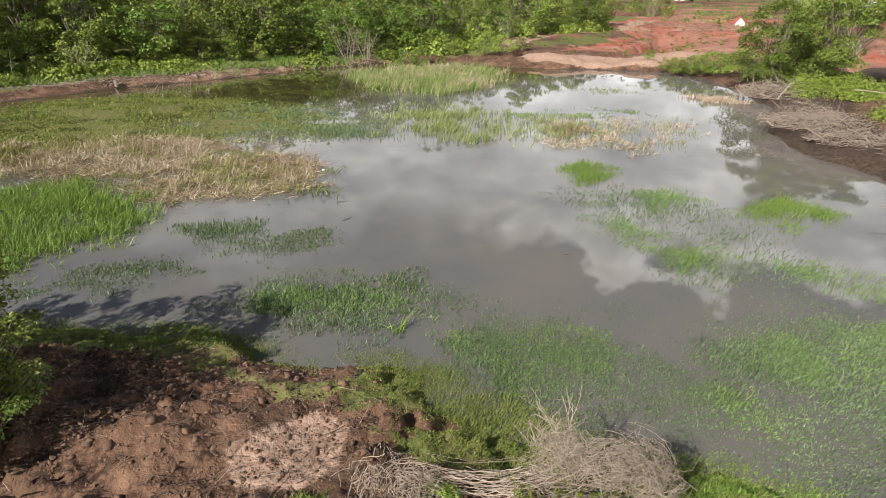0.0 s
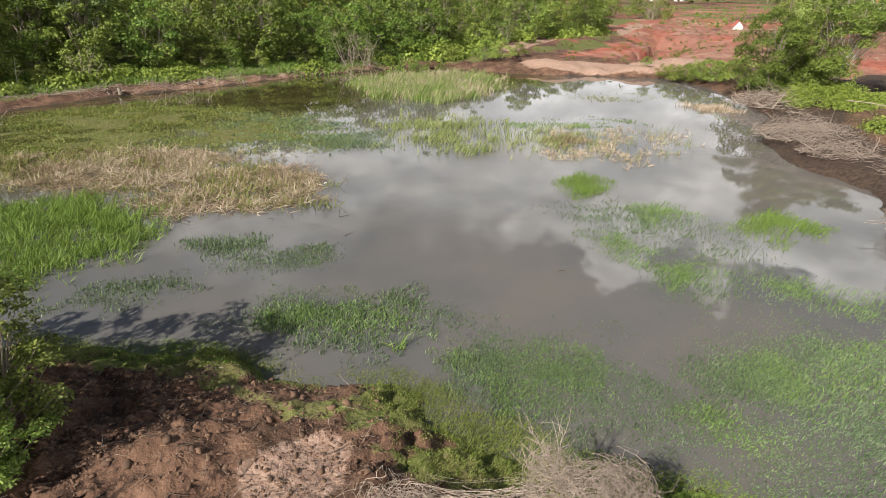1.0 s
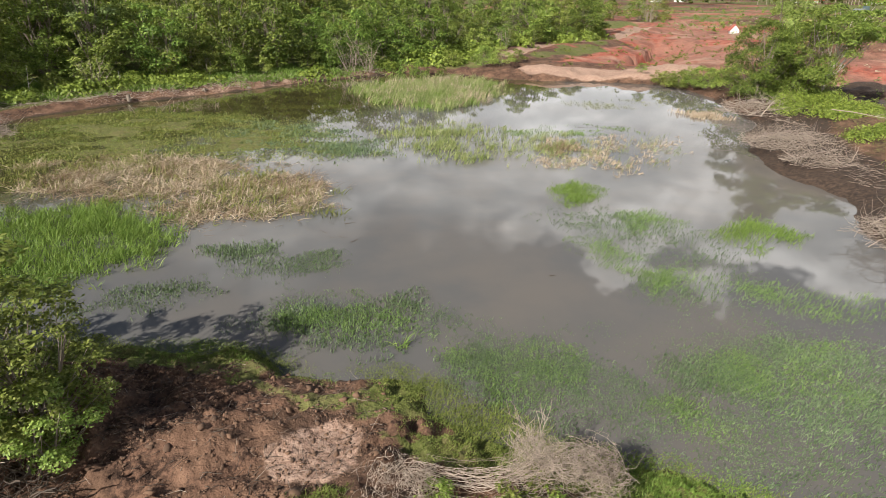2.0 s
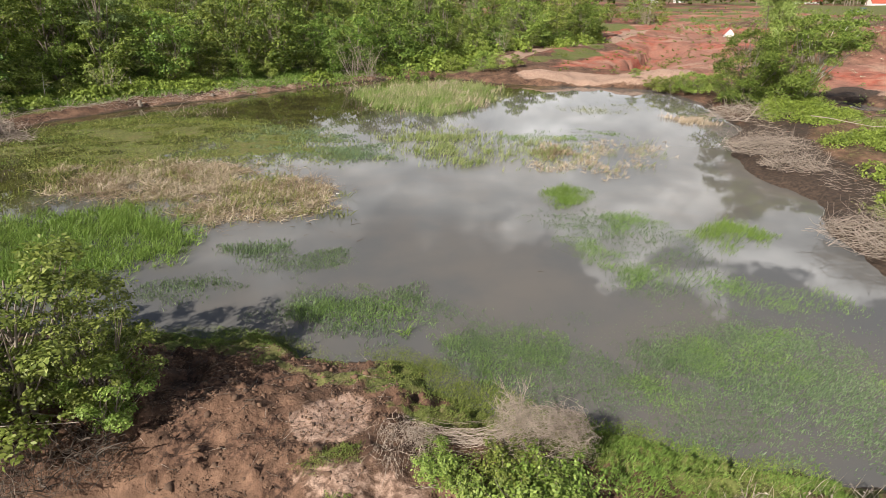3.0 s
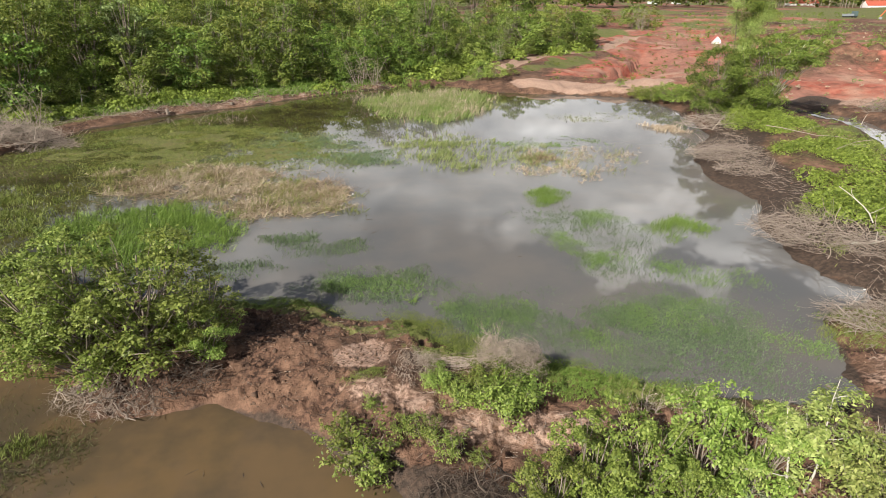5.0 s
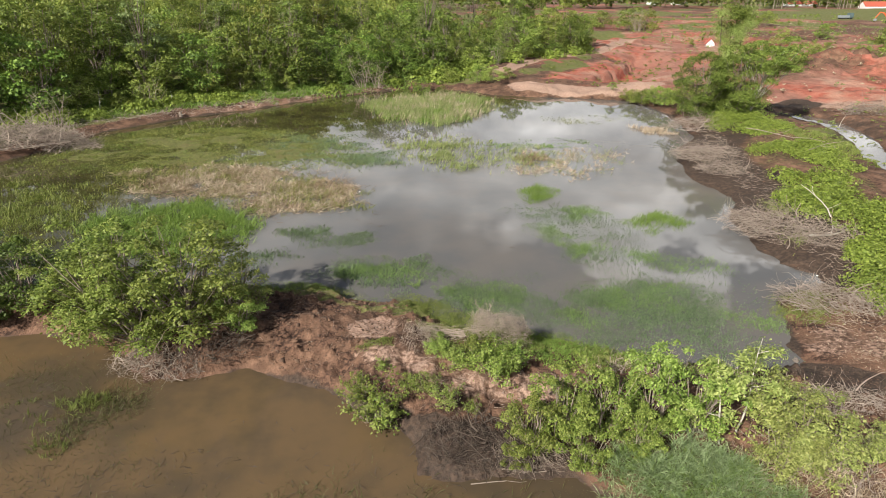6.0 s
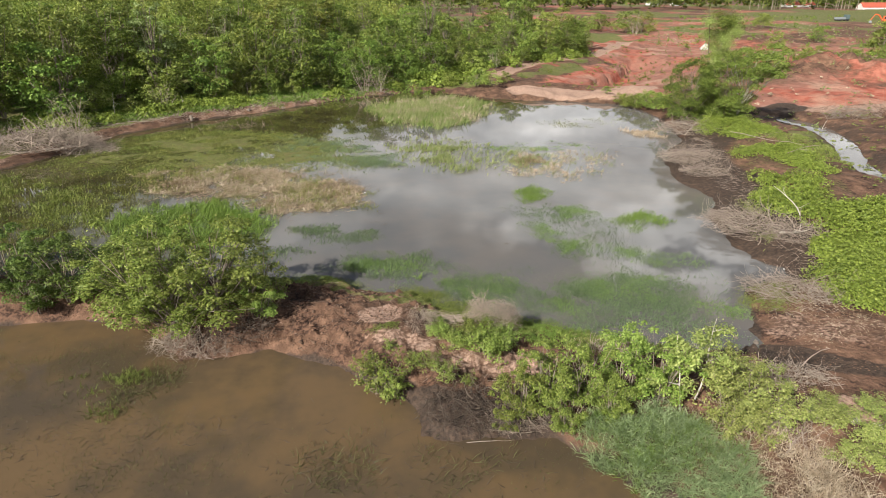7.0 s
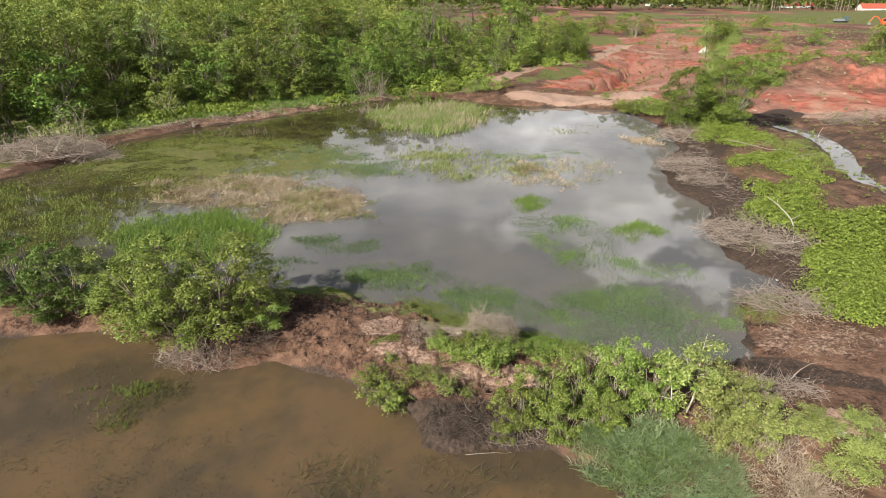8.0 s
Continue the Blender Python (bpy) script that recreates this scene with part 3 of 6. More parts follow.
def tree_meshes(seed, height, spread, leaves, leaf, trunk_share=0.35, clump=0.12, stems=1, slim=0.55, sparse=0.0, lean=0.15, twigs=9, up=0.35, narrow=1.0):
    """Trunk and crown of a tree or a shrub of that height, standing at the origin: leaves sit in sprays along the twigs."""
    rng = np.random.RandomState(seed)
    lines, sprays = [], []
    for s in range(stems):
        a = 2 * math.pi * (s + rng.uniform(-0.3, 0.3)) / stems if stems > 1 else 0.0
        tilt = lean if stems == 1 else rng.uniform(0.15, 0.8) * lean / 0.15
        way = (math.cos(a) * tilt, math.sin(a) * tilt, 1)
        h = height * (0.85 if stems == 1 else rng.uniform(0.5, 0.9))
        foot = np.array([math.cos(a), math.sin(a), 0]) * (0 if stems == 1 else spread * 0.15) + [0, 0, -0.15]
        r = 0.006 * height + 0.007 if stems > 1 else 0.009 * height + 0.015
        trunk = limb(rng, foot, way, h, r, r * 0.25, 7, 0.10 if stems > 1 else 0.06, 0.08)
        lines.append(trunk)
        boughs = (11 if stems == 1 else 5) + rng.randint(3)
        for b in range(boughs):
            f = trunk_share + (1 - trunk_share) * (b + rng.rand()) / boughs
            p = trunk[0][min(int(f * 7), 7)]
            a2 = b * 2.4 + rng.uniform(-0.5, 0.5) + s
            reach = spread * (1.05 - 0.55 * f * narrow) * rng.uniform(0.45, 1.1)
            bough = limb(rng, p, (math.cos(a2), math.sin(a2), rng.uniform(-0.05, 0.8)), reach, r * 0.4, r * 0.12, 5, 0.22, 0.06)
            lines.append(bough)
            if rng.rand() < sparse:
                continue
            for c in range(twigs):
                q = bough[0][rng.randint(1, 6)]
                out = unit(q - trunk[0][3]) * 0.7
                twig = limb(rng, q, rng.normal(size=3) * [1, 1, 0.6] + out + [0, 0, 0.25], reach * rng.uniform(0.2, 0.5), r * 0.13, r * 0.05, 3, 0.3)
                if c % 3 == 0:
                    lines.append(twig)
                sprays.append(twig[0])
            sprays.append(bough[0][-4:])
        sprays.append(trunk[0][-4:])
    top = len(sprays) - 1
    sprays = np.array(sprays)
    weight = rng.uniform(0.15, 1.0, len(sprays)) ** 1.5
    weight[top] = 1.6
    pick = rng.choice(len(sprays), leaves, p=weight / weight.sum())
    t = np.sqrt(rng.rand(leaves)) * 2.999
    k = t.astype(int)
    f = (t - k)[:, None]
    c = sprays[pick, k] * (1 - f) + sprays[pick, k + 1] * f
    c = c + rng.normal(size=(leaves, 3)) * clump * np.array([1, 1, 0.7])
    heart = sprays[pick].mean(1) - [0, 0, 0.25 * spread * 0.3]
    face = unit(c - heart) * 0.9 + unit(c - [0, 0, 0.45 * height]) * 0.5 + [0, 0, up]
    ok = c[:, 2] > 0.05
    v, faces = leaf_arrays(rng, c[ok], leaf, slim, up, 0.35, face[ok])
    return fast_mesh("trunk", *tube_arrays(lines, 5)), fast_mesh("crown", v, faces)


def lobed_meshes(seed, height, spread, leaves, leaf, lobes, base=0.3, size=(0.24, 0.44), slim=0.55, ragged=0.18, flat=0.72, stems=1, crown_top=0.8, rough=0.75):
    """Trunk and crown of a tree whose leaves lie on many separate boughs, each a lit mass with shade beneath and gaps between."""
    rng = np.random.RandomState(seed)
    r = 0.010 * height + 0.012
    trunks = []
    for k in range(stems):
        a = 2 * math.pi * k / stems + rng.uniform(-0.4, 0.4)
        tilt = 0.06 if stems == 1 else 0.22
        trunks.append(limb(rng, (0.12 * math.cos(a), 0.12 * math.sin(a), -0.2), (math.cos(a) * tilt, math.sin(a) * tilt, 1), height * 0.86, r, r * 0.3, 7, 0.07, 0.05))
    lines = list(trunks)
    centres, radii = [], []
    for k in range(lobes):
        f = base + (0.94 - base) * ((k + rng.rand()) / lobes)
        u = (f - base) / (1 - base)
        wide = spread * (math.sin(math.pi * (0.18 + 0.72 * u)) ** crown_top)
        a = k * 2.4 + rng.uniform(-0.6, 0.6)
        d = wide * math.sqrt(rng.uniform(0.12, 1.0)) * 0.85
        trunk = trunks[k % stems][0]
        core = trunk[min(int(f * 7), 6)]
        c = core + np.array([math.cos(a) * d, math.sin(a) * d, 0])
        c[2] = height * (f + rng.uniform(-0.04, 0.04))
        centres.append(c)
        radii.append(spread * rng.uniform(*size) * (1 - 0.35 * u))
        foot = trunk[max(int(f * 7) - 2, 1)]
        mid = (foot + c) / 2 + [0, 0, -0.06 * height * rng.rand()]
        lines.append((np.array([foot, mid, c]), np.array([0.4, 0.28, 0.12]) * r))
    centres, radii = np.array(centres), np.array(radii)
    weight = radii ** 2 * rng.uniform(0.5, 1.3, lobes)
    pick = rng.choice(lobes, leaves, p=weight / weight.sum())
    n = unit(rng.normal(size=(leaves, 3)))
    low = n[:, 2] < -0.25
    n[low, 2] *= -1
    # lumps of a second size on each bough
    lump = 1 + 0.35 * np.sin(n[:, 0] * 5.1 + pick * 1.7) * np.sin(n[:, 1] * 4.7 + pick) * np.sin(n[:, 2] * 5.3 + pick * 0.6)
    out = rng.uniform(rough, 1.06, leaves) + np.where(rng.rand(leaves) < ragged, np.abs(rng.normal(size=leaves)) * 0.28, 0)
    c = centres[pick] + n * (radii[pick] * lump * out)[:, None] * [1, 1, flat]
    ok = c[:, 2] > 0.05
    v, faces = leaf_arrays(rng, c[ok], leaf, slim, 0.35, 0.4, (n * 0.75 + [0, 0, 0.5])[ok])
    return fast_mesh("trunk", *tube_arrays(lines, 5)), fast_mesh("crown", v, faces)


def make_tree(name, meshes, bark, leaf_mat, at, label, category, group, wood="trunk", green="crown"):
    root = new(name)
    part(wood, meshes[0], bark, root)
    part(green, meshes[1], leaf_mat, root)
    root.matrix_basis = at
    return tagged(root, label, category, group)


def stand(x, y, scale=1.0, turn=0.0, squash=1.0, sink=0.0):
    z = float(ground_z(np.array([x]), np.array([y]))[0])
    return pose(x, y, z - sink, 0, 0, turn) @ Matrix.Diagonal((scale, scale, scale * squash, 1))


def scatter(rng, poly, count):
    """Random places inside an outline."""
    p = np.array(poly)
    lo, hi = p.min(0), p.max(0)
    got = np.zeros((0, 2))
    while len(got) < count:
        q = rng.uniform(lo, hi, (count * 3, 2))
        got = np.r_[got, q[inside_distance(q[:, 0], q[:, 1], poly) > 0]]
    return got[:count]


def blades(name, poly, count, height, width, material, label, category, seed, lean=0.35, on_water=True, soft=0.6, clump=0.0,
           lie=0.0, patchy=0.6, drift=(0.25, -0.1), tuft=1, spread=2.2):
    """A stand of grass blades inside an outline, thinning out at its edge."""
    rng = np.random.RandomState(seed)
    p = np.array(poly)
    q = rng.uniform(p.min(0) - soft, p.max(0) + soft, (int(count * 9 / tuft), 2))
    d = inside_distance(q[:, 0], q[:, 1], poly) + fbm(q[:, 0] * 1.1, q[:, 1] * 1.1, 4, seed + 5) * 2.4 * soft
    n = fbm(q[:, 0] * 0.8, q[:, 1] * 0.8, 4, seed + 3) * 2 + 0.5
    keep = rng.rand(len(q)) < smooth(d, -0.7 * soft, 0.9 * soft) * (1 - patchy + patchy * smooth(n, 0.3, 0.7))
    q = q[keep][: int(count / tuft)]
    if tuft > 1:
        q = np.repeat(q, tuft, 0) + rng.normal(size=(len(q) * tuft, 2)) * width * spread
    m = len(q)
    z = np.full(m, -0.03) if on_water else np.maximum(ground_z(q[:, 0], q[:, 1]), 0) - 0.02
    foot = np.c_[q, z]
    h = height * rng.uniform(0.55, 1.25, (m, 1)) * (0.75 + 0.5 * smooth(fbm(q[:, 0] * 0.5, q[:, 1] * 0.5, 3, seed + 9), -0.2, 0.2))[:, None]
    a = rng.uniform(0, 2 * math.pi, m)
    flat = rng.rand(m) < lie
    bend = np.where(flat, rng.uniform(1.5, 4.0, m), np.abs(rng.normal(size=m)) * lean)
    way = np.c_[np.cos(a) * bend + drift[0], np.sin(a) * bend + drift[1], np.ones(m)]
    way = unit(way)
    side = unit(np.cross(way, rng.normal(size=(m, 3)))) * width * rng.uniform(0.7, 1.3, (m, 1)) * 0.5
    mid = foot + way * h * 0.55
    top = mid + unit(way * [1.6, 1.6, 0.75]) * h * 0.5
    v = np.stack([foot - side, foot + side, mid + side * 0.8, mid - side * 0.8, top], 1).reshape(-1, 3)
    b = np.arange(m)[:, None] * 5
    ob = part(name, fast_mesh(name, v, [b + [0, 1, 2, 3], b + [3, 2, 4]]), material, None)
    return tagged(ob, label, category, kind="stuff")


def brush_mesh(seed, rx, ry, height, count, thick, length, arch=0.5, sides=3):
    """A heap of dead twigs."""
    rng = np.random.RandomState(seed)
    lines = []
    for _ in range(count):
        a, r = rng.uniform(0, 2 * math.pi), math.sqrt(rng.rand())
        x, y = rx * r * math.cos(a), ry * r * math.sin(a)
        top = height * (1 - r ** 2) * rng.uniform(0.0, 1.0)
        b = rng.uniform(0, 2 * math.pi)
        way = (math.cos(b), math.sin(b), rng.normal() * arch)
        ln = length * rng.uniform(0.35, 1.2)
        t = thick * rng.uniform(0.4, 1.3) * (3.2 if rng.rand() < 0.07 else 1)
        p, w = limb(rng, (x, y, top + 0.03), way, ln, t, t * 0.4, 5, 0.34, -0.04)
        p = p - (p.mean(0) - p[0]) * [1, 1, 0]
        p[:, 2] = np.maximum(p[:, 2], 0.01)
        lines.append((p, w))
    return fast_mesh("brush", *tube_arrays(lines, sides))


# ---------------------------------------------------------------- grass in and round the water
M_FRESH = leaf_material("fresh_water_grass", (0.088, 0.148, 0.040), (0.150, 0.228, 0.070), (0.232, 0.312, 0.112), by_thing=False)
G1 = [(-1.0, 11.1), (-0.3, 11.6), (0.8, 11.5), (1.5, 11.2), (2.3, 10.3), (3.5, 9.4), (4.1, 8.8), (3.6, 8.0), (2.3, 7.9), (1.3, 8.4), (0.6, 8.9), (-0.2, 9.3), (-0.8, 10.3)]
G1_DENSE = [(-0.8, 11.2), (0.3, 11.6), (1.4, 11.3), (1.4, 10.4), (0.8, 9.7), (0.0, 9.7), (-0.6, 10.4)]
G1_BRIGHT = [(2.6, 9.3), (3.6, 9.0), (4.3, 8.3), (3.8, 8.0), (2.9, 8.5)]
G2 = [(3.7, 10.3), (4.4, 11.2), (5.5, 11.6), (7.0, 12.0), (8.8, 11.6), (9.4, 10.0), (8.6, 8.2), (7.0, 7.0), (5.2, 6.7), (3.9, 7.0), (3.6, 7.8), (4.1, 8.8), (4.1, 9.6)]
G2_DENSE = [(4.4, 11.0), (6.0, 11.0), (6.4, 10.4), (5.4, 9.3), (4.6, 9.5)]
G2_BRIGHT = [(7.0, 11.3), (8.2, 11.2), (7.4, 9.6), (6.5, 9.6)]
G3 = [(-6.3, 12.8), (-5.2, 14.2), (-3.2, 13.9), (-2.2, 14.2), (-0.9, 12.9), (-0.8, 11.8), (-2.3, 11.5), (-3.6, 11.4), (-5.0, 11.8), (-5.9, 12.2)]
G3_DENSE = [(-4.8, 13.5), (-2.4, 13.7), (-1.6, 12.6), (-3.4, 12.0), (-4.6, 12.4)]
G4 = [(-8.8, 17.9), (-7.1, 18.1), (-5.9, 17.0), (-4.5, 17.1), (-4.0, 15.9), (-5.5, 15.3), (-6.9, 16.2)]
G5 = [(-10.6, 13.6), (-10.0, 14.9), (-8.1, 15.6), (-7.6, 14.9), (-8.9, 13.8)]
G6 = [(-18.2, 20.0), (-16.1, 22.0), (-12.0, 21.2), (-10.3, 19.2), (-10.5, 16.6), (-11.0, 15.1), (-12.5, 14.0), (-15.5, 15.5), (-17.5, 17.5)]
G7 = [(3.8, 23.5), (5.3, 25.0), (6.1, 22.7), (4.3, 21.4)]
G8 = [(3.4, 17.8), (4.5, 17.6), (5.0, 16.4), (4.0, 15.9)]
G9 = [(5.7, 20.2), (7.4, 20.8), (7.9, 19.2), (6.0, 18.5)]
G10 = [(4.6, 15.7), (6.6, 15.6), (6.7, 14.2), (4.8, 13.9)]
G11 = [(8.6, 18.1), (10.6, 19.4), (11.5, 17.8), (9.3, 16.5)]
G12 = [(6.8, 14.9), (8.7, 14.2), (10.8, 13.6), (11.0, 12.2), (9.0, 12.1), (7.5, 12.9)]
G13 = [(9.1, 8.9), (10.7, 8.4), (10.5, 7.6), (9.3, 8.1)]
G14 = [(2.8, 20.5), (5.5, 21.5), (8.0, 18.5), (8.8, 13.0), (6.0, 12.2), (4.4, 14.0), (4.0, 18.0)]
G0 = [(-1.0, 12.6), (3, 12.4), (7, 13.4), (11, 12.4), (10.6, 8.6), (8.6, 6.4), (5.5, 6.6), (2.6, 7.8), (-0.6, 9.2)]
G15 = [(6.5, 7.6), (8.8, 8.6), (9.8, 7.6), (9.6, 6.2), (8.4, 5.8), (6.6, 6.2), (5.2, 6.6)]
water_label = "short green grass blades standing out of the pond water"
for shape, count, high, seed in ((G1, 17000, 0.10, 1), (G2, 22000, 0.10, 3), (G3, 6000, 0.11, 5), (G4, 4600, 0.14, 7), (G5, 2800, 0.14, 8), (G14, 8000, 0.10, 14), (G0, 4200, 0.085, 15), (G15, 3000, 0.10, 9)):
    blades("water_grass", shape, count, high, 0.021, M_GRASS, water_label, "grass", seed, 0.32, soft=0.75, patchy=0.6, tuft=2, drift=(0.1, -0.2))
for shape, count, high, seed in ((G1_DENSE, 6500, 0.105, 2), (G1_BRIGHT, 1800, 0.10, 16), (G2_DENSE, 5000, 0.10, 4), (G2_BRIGHT, 3000, 0.105, 12), (G3_DENSE, 4200, 0.11, 6), (G13, 1500, 0.12, 13)):
    blades("water_grass", shape, count, high, 0.021, M_FRESH, "fresh green grass blades standing thickly in the pond", "grass", seed, 0.4, soft=0.85, patchy=0.6, tuft=2, drift=(0.1, -0.2))
for shape, count, high, seed in ((G7, 3600, 0.19, 17), (G8, 1500, 0.15, 18), (G9, 1700, 0.15, 19), (G10, 1700, 0.14, 20), (G11, 2900, 0.17, 21),
                                 (G12, 2000, 0.12, 22)):
    blades("water_grass", shape, count, high, 0.014, M_LUSH if seed in (17, 21) else M_FRESH, "bright green tuft of grass standing in the pond", "grass", seed, 0.4, soft=0.6, patchy=0.7)
blades("rosette_plant", [(-2.25, 11.4), (-1.95, 11.4), (-1.95, 11.65), (-2.25, 11.65)], 30, 0.34, 0.02, M_LUSH, "single pale green rosette plant in the water", "plant", 32, 1.6, soft=0.1, patchy=0)
blades("dry_stalks", [(2.8, 4.7), (7.6, 3.6), (7.8, 4.6), (3.2, 5.6)], 300, 0.5, 0.006, M_STRAW, "bare dry stalks standing behind the bushes", "grass", 33, 0.3, on_water=False, soft=0.4)
blades("tall_grass", G6, 19000, 0.36, 0.022, M_LUSH, "dense stand of bright green tall grass in shallow water", "grass", 31, 0.75, soft=1.2, patchy=0.45, tuft=4)

REEDS = [(-3.4, 36.3), (-1, 38.6), (0.8, 39.0), (3.6, 35.3), (6.5, 33.6), (6.2, 29.6), (3.0, 29.0), (0.0, 28.8), (-2.9, 30.8)]
REED_ISLE = [(-6.8, 53.3), (-4.5, 57.8), (1.8, 60.2), (5.1, 56.3), (4.2, 49.7), (1.3, 44.6), (-1.4, 43.0), (-4.7, 47.2)]
blades("reeds", REEDS, 5200, 0.34, 0.026, M_REED, "thin stand of green and straw coloured reeds in open water", "reeds", 41, 0.3, soft=2.0, patchy=0.85, tuft=3)
blades("reeds", [(-6.7, 32.4), (-4.2, 33.9), (-3.4, 30.4), (-6.1, 29.7)], 2200, 0.2, 0.024, M_GRASS, "low green reeds in open water", "reeds", 48, 0.4, soft=0.9, patchy=0.7)
blades("reeds", REED_ISLE, 9000, 0.62, 0.036, M_REED, "island of yellow green reeds in the pond", "reeds", 42, 0.3, soft=2.2, patchy=0.75, tuft=4)
blades("lush_reeds", REED_ISLE, 8000, 0.5, 0.036, M_LUSH, "bright green reeds in the reed island", "reeds", 43, 0.35, soft=1.6, patchy=0.9, tuft=3)
blades("dead_reeds", REED_ISLE, 5000, 0.6, 0.032, M_STRAW, "straw coloured dead stalks in the reed island", "reeds", 47, 0.5, soft=1.8, patchy=0.95, tuft=4)
STRAW_POOL = [(5, 33.5), (9, 33.5), (12.4, 33), (11.2, 28), (8, 26.6), (5, 27.6)]
blades("dead_reeds", STRAW_POOL, 2600, 0.26, 0.026, M_STRAW, "bent dead reeds in open water", "reeds", 44, 0.7, lie=0.5, soft=1.6, patchy=1.0, tuft=4)
blades("dead_reeds", [(4.6, 31.4), (6.4, 32.6), (7.2, 30.6), (5.6, 29.8)], 700, 0.3, 0.03, M_DRY, "rust brown dead reeds in open water", "reeds", 49, 0.7, lie=0.4, soft=0.7, tuft=4)
blades("floating_grass", [(4.0, 35.5), (9.4, 37.2), (11.6, 35.6), (8, 34.4), (4.6, 34.6)], 2600, 0.14, 0.03, M_FRESH, "low green grass afloat in open water", "grass", 50, 0.8, lie=0.5, soft=1.2, patchy=1.0)
blades("floating_grass", [(9, 46), (13, 47.5), (18, 49), (18, 44), (12, 42)], 1500, 0.12, 0.035, M_MARSH, "thin olive grass afloat in open water", "grass", 59, 0.9, lie=0.6, soft=1.5, patchy=1.0)
blades("reeds", STRAW_POOL, 700, 0.28, 0.022, M_REED, "thin green reeds among dead ones", "reeds", 45, 0.3, soft=1.4, patchy=0.9)
blades("dead_reeds", [(16.3, 41.5), (18.8, 40.8), (19.0, 38.6), (16.8, 38.4)], 700, 0.4, 0.04, M_STRAW, "straw coloured reeds standing in the pond", "reeds", 46, 0.4, soft=0.7)

blades("marsh_grass", FILM, 42000, 0.15, 0.042, M_MARSH, "low olive marsh grass floating on shallow water", "grass", 51, 0.9, lie=0.5, soft=1.5, patchy=0.6)
blades("marsh_grass", FILM, 12000, 0.12, 0.03, M_LUSH, "fresh green shoots on the marsh flat", "grass", 56, 0.7, lie=0.3, soft=1.5, patchy=0.95)
blades("marsh_grass", [(-14, 40), (-7.5, 39), (-3.4, 32), (-5.6, 29.6), (-12, 32)], 9000, 0.12, 0.065, M_GRASS, "low green marsh grass on still water", "grass", 52, 0.8, lie=0.5, soft=2.0, patchy=0.9)
DEAD_BANKS = [(-20.5, 28.4), (-17.6, 29.9), (-13.3, 29.2), (-8.6, 28.4), (-5.6, 24.0), (-5.2, 21.8), (-7.4, 20.6), (-9.1, 20.1), (-10.7, 20.7), (-12.7, 23.5), (-15.1, 22.9), (-17.4, 23.4)]
blades("dead_grass", DEAD_BANKS, 15000, 0.5, 0.024, M_STRAW, "flattened straw coloured dead grass in shallow water", "grass", 53, 1.2, lie=0.7, soft=0.9, patchy=1.0, tuft=5)
blades("dead_grass", DEAD_BANKS, 5000, 0.7, 0.016, M_DRY, "brown broken stalks lying in shallow water", "grass", 58, 1.5, lie=0.9, soft=1.2, patchy=0.9)
blades("marsh_grass", DEADBED, 5000, 0.35, 0.03, M_MARSH, "olive grass among flattened straw", "grass", 54, 0.6, lie=0.3, soft=1.2, patchy=0.8)
WEST = [(-30, 29), (-20, 24.5), (-17.5, 20), (-19, 15.5), (-28, 14.8), (-33, 22)]
blades("marsh_grass", WEST, 13000, 0.25, 0.03, M_TURF, "green marsh grass in shallow water", "grass", 55, 0.6, lie=0.3, soft=1.5, patchy=0.9)

blades("drowned_weed", [(-33, 34), (-28, 40), (-20, 43), (-12, 38), (-13, 29), (-20, 24), (-17.5, 18), (-20, 14), (-32, 18)], 22000, 0.16, 0.04, M_WEED, "dark olive drowned weed on the marsh water", "weeds", 57, 0.9, lie=0.8, soft=1.5, patchy=0.95)

# bank grass
SHORE_W = [(-10.5, 12.4), (-7.3, 12.0), (-5.4, 11.7), (-4.4, 11.0), (-3.4, 10.5), (-3.6, 9.9), (-5.0, 10.4), (-6.4, 10.6), (-8, 10.2), (-10, 10.8)]
SHORE_M = [(-3.0, 10.6), (-2.0, 10.8), (-1.3, 10.0), (-1.2, 9.1), (-0.4, 8.5), (0.6, 8.2), (0.6, 6.9), (-1.0, 6.9), (-2.0, 7.6), (-2.2, 9.2)]
SHORE_E = [(0.9, 8.3), (1.9, 7.8), (3.0, 7.4), (4.4, 6.6), (6.0, 6.2), (5.4, 4.4), (3.6, 4.6), (2.0, 5.4), (0.8, 6.6)]
for shape, count, seed in ((SHORE_W, 8000, 61), (SHORE_M, 8000, 62), (SHORE_E, 9000, 63)):
    blades("bank_grass", shape, count * 2, 0.065, 0.013, M_TURF, "short olive green grass on the dyke's muddy shore", "grass", seed, 0.7, on_water=False, soft=0.35, patchy=0.7)
blades("bank_grass", [(-3.9, 6.0), (-3.3, 6.5), (-2.7, 6.5), (-2.8, 6.0), (-3.5, 5.7)], 2600, 0.075, 0.012, M_TURF, "small patch of green grass on the bare dyke", "grass", 74, 0.6, on_water=False, soft=0.2, patchy=0.4)
blades("shallow_grass", [(-2.2, 10.6), (-1.2, 10.2), (-0.3, 9.2), (0.8, 8.5), (0.6, 7.8), (-0.6, 8.2), (-1.6, 8.8), (-2.2, 9.8)], 7000, 0.10, 0.013, M_TURF, "olive grass in the shallows beside the dyke", "grass", 75, 0.6, on_water=False, soft=0.35, patchy=0.5)
blades("bank_grass", SHORE_W, 7000, 0.075, 0.013, M_LUSH, "bright green grass on the dyke's muddy shore", "grass", 64, 0.6, on_water=False, soft=0.3, patchy=0.95)
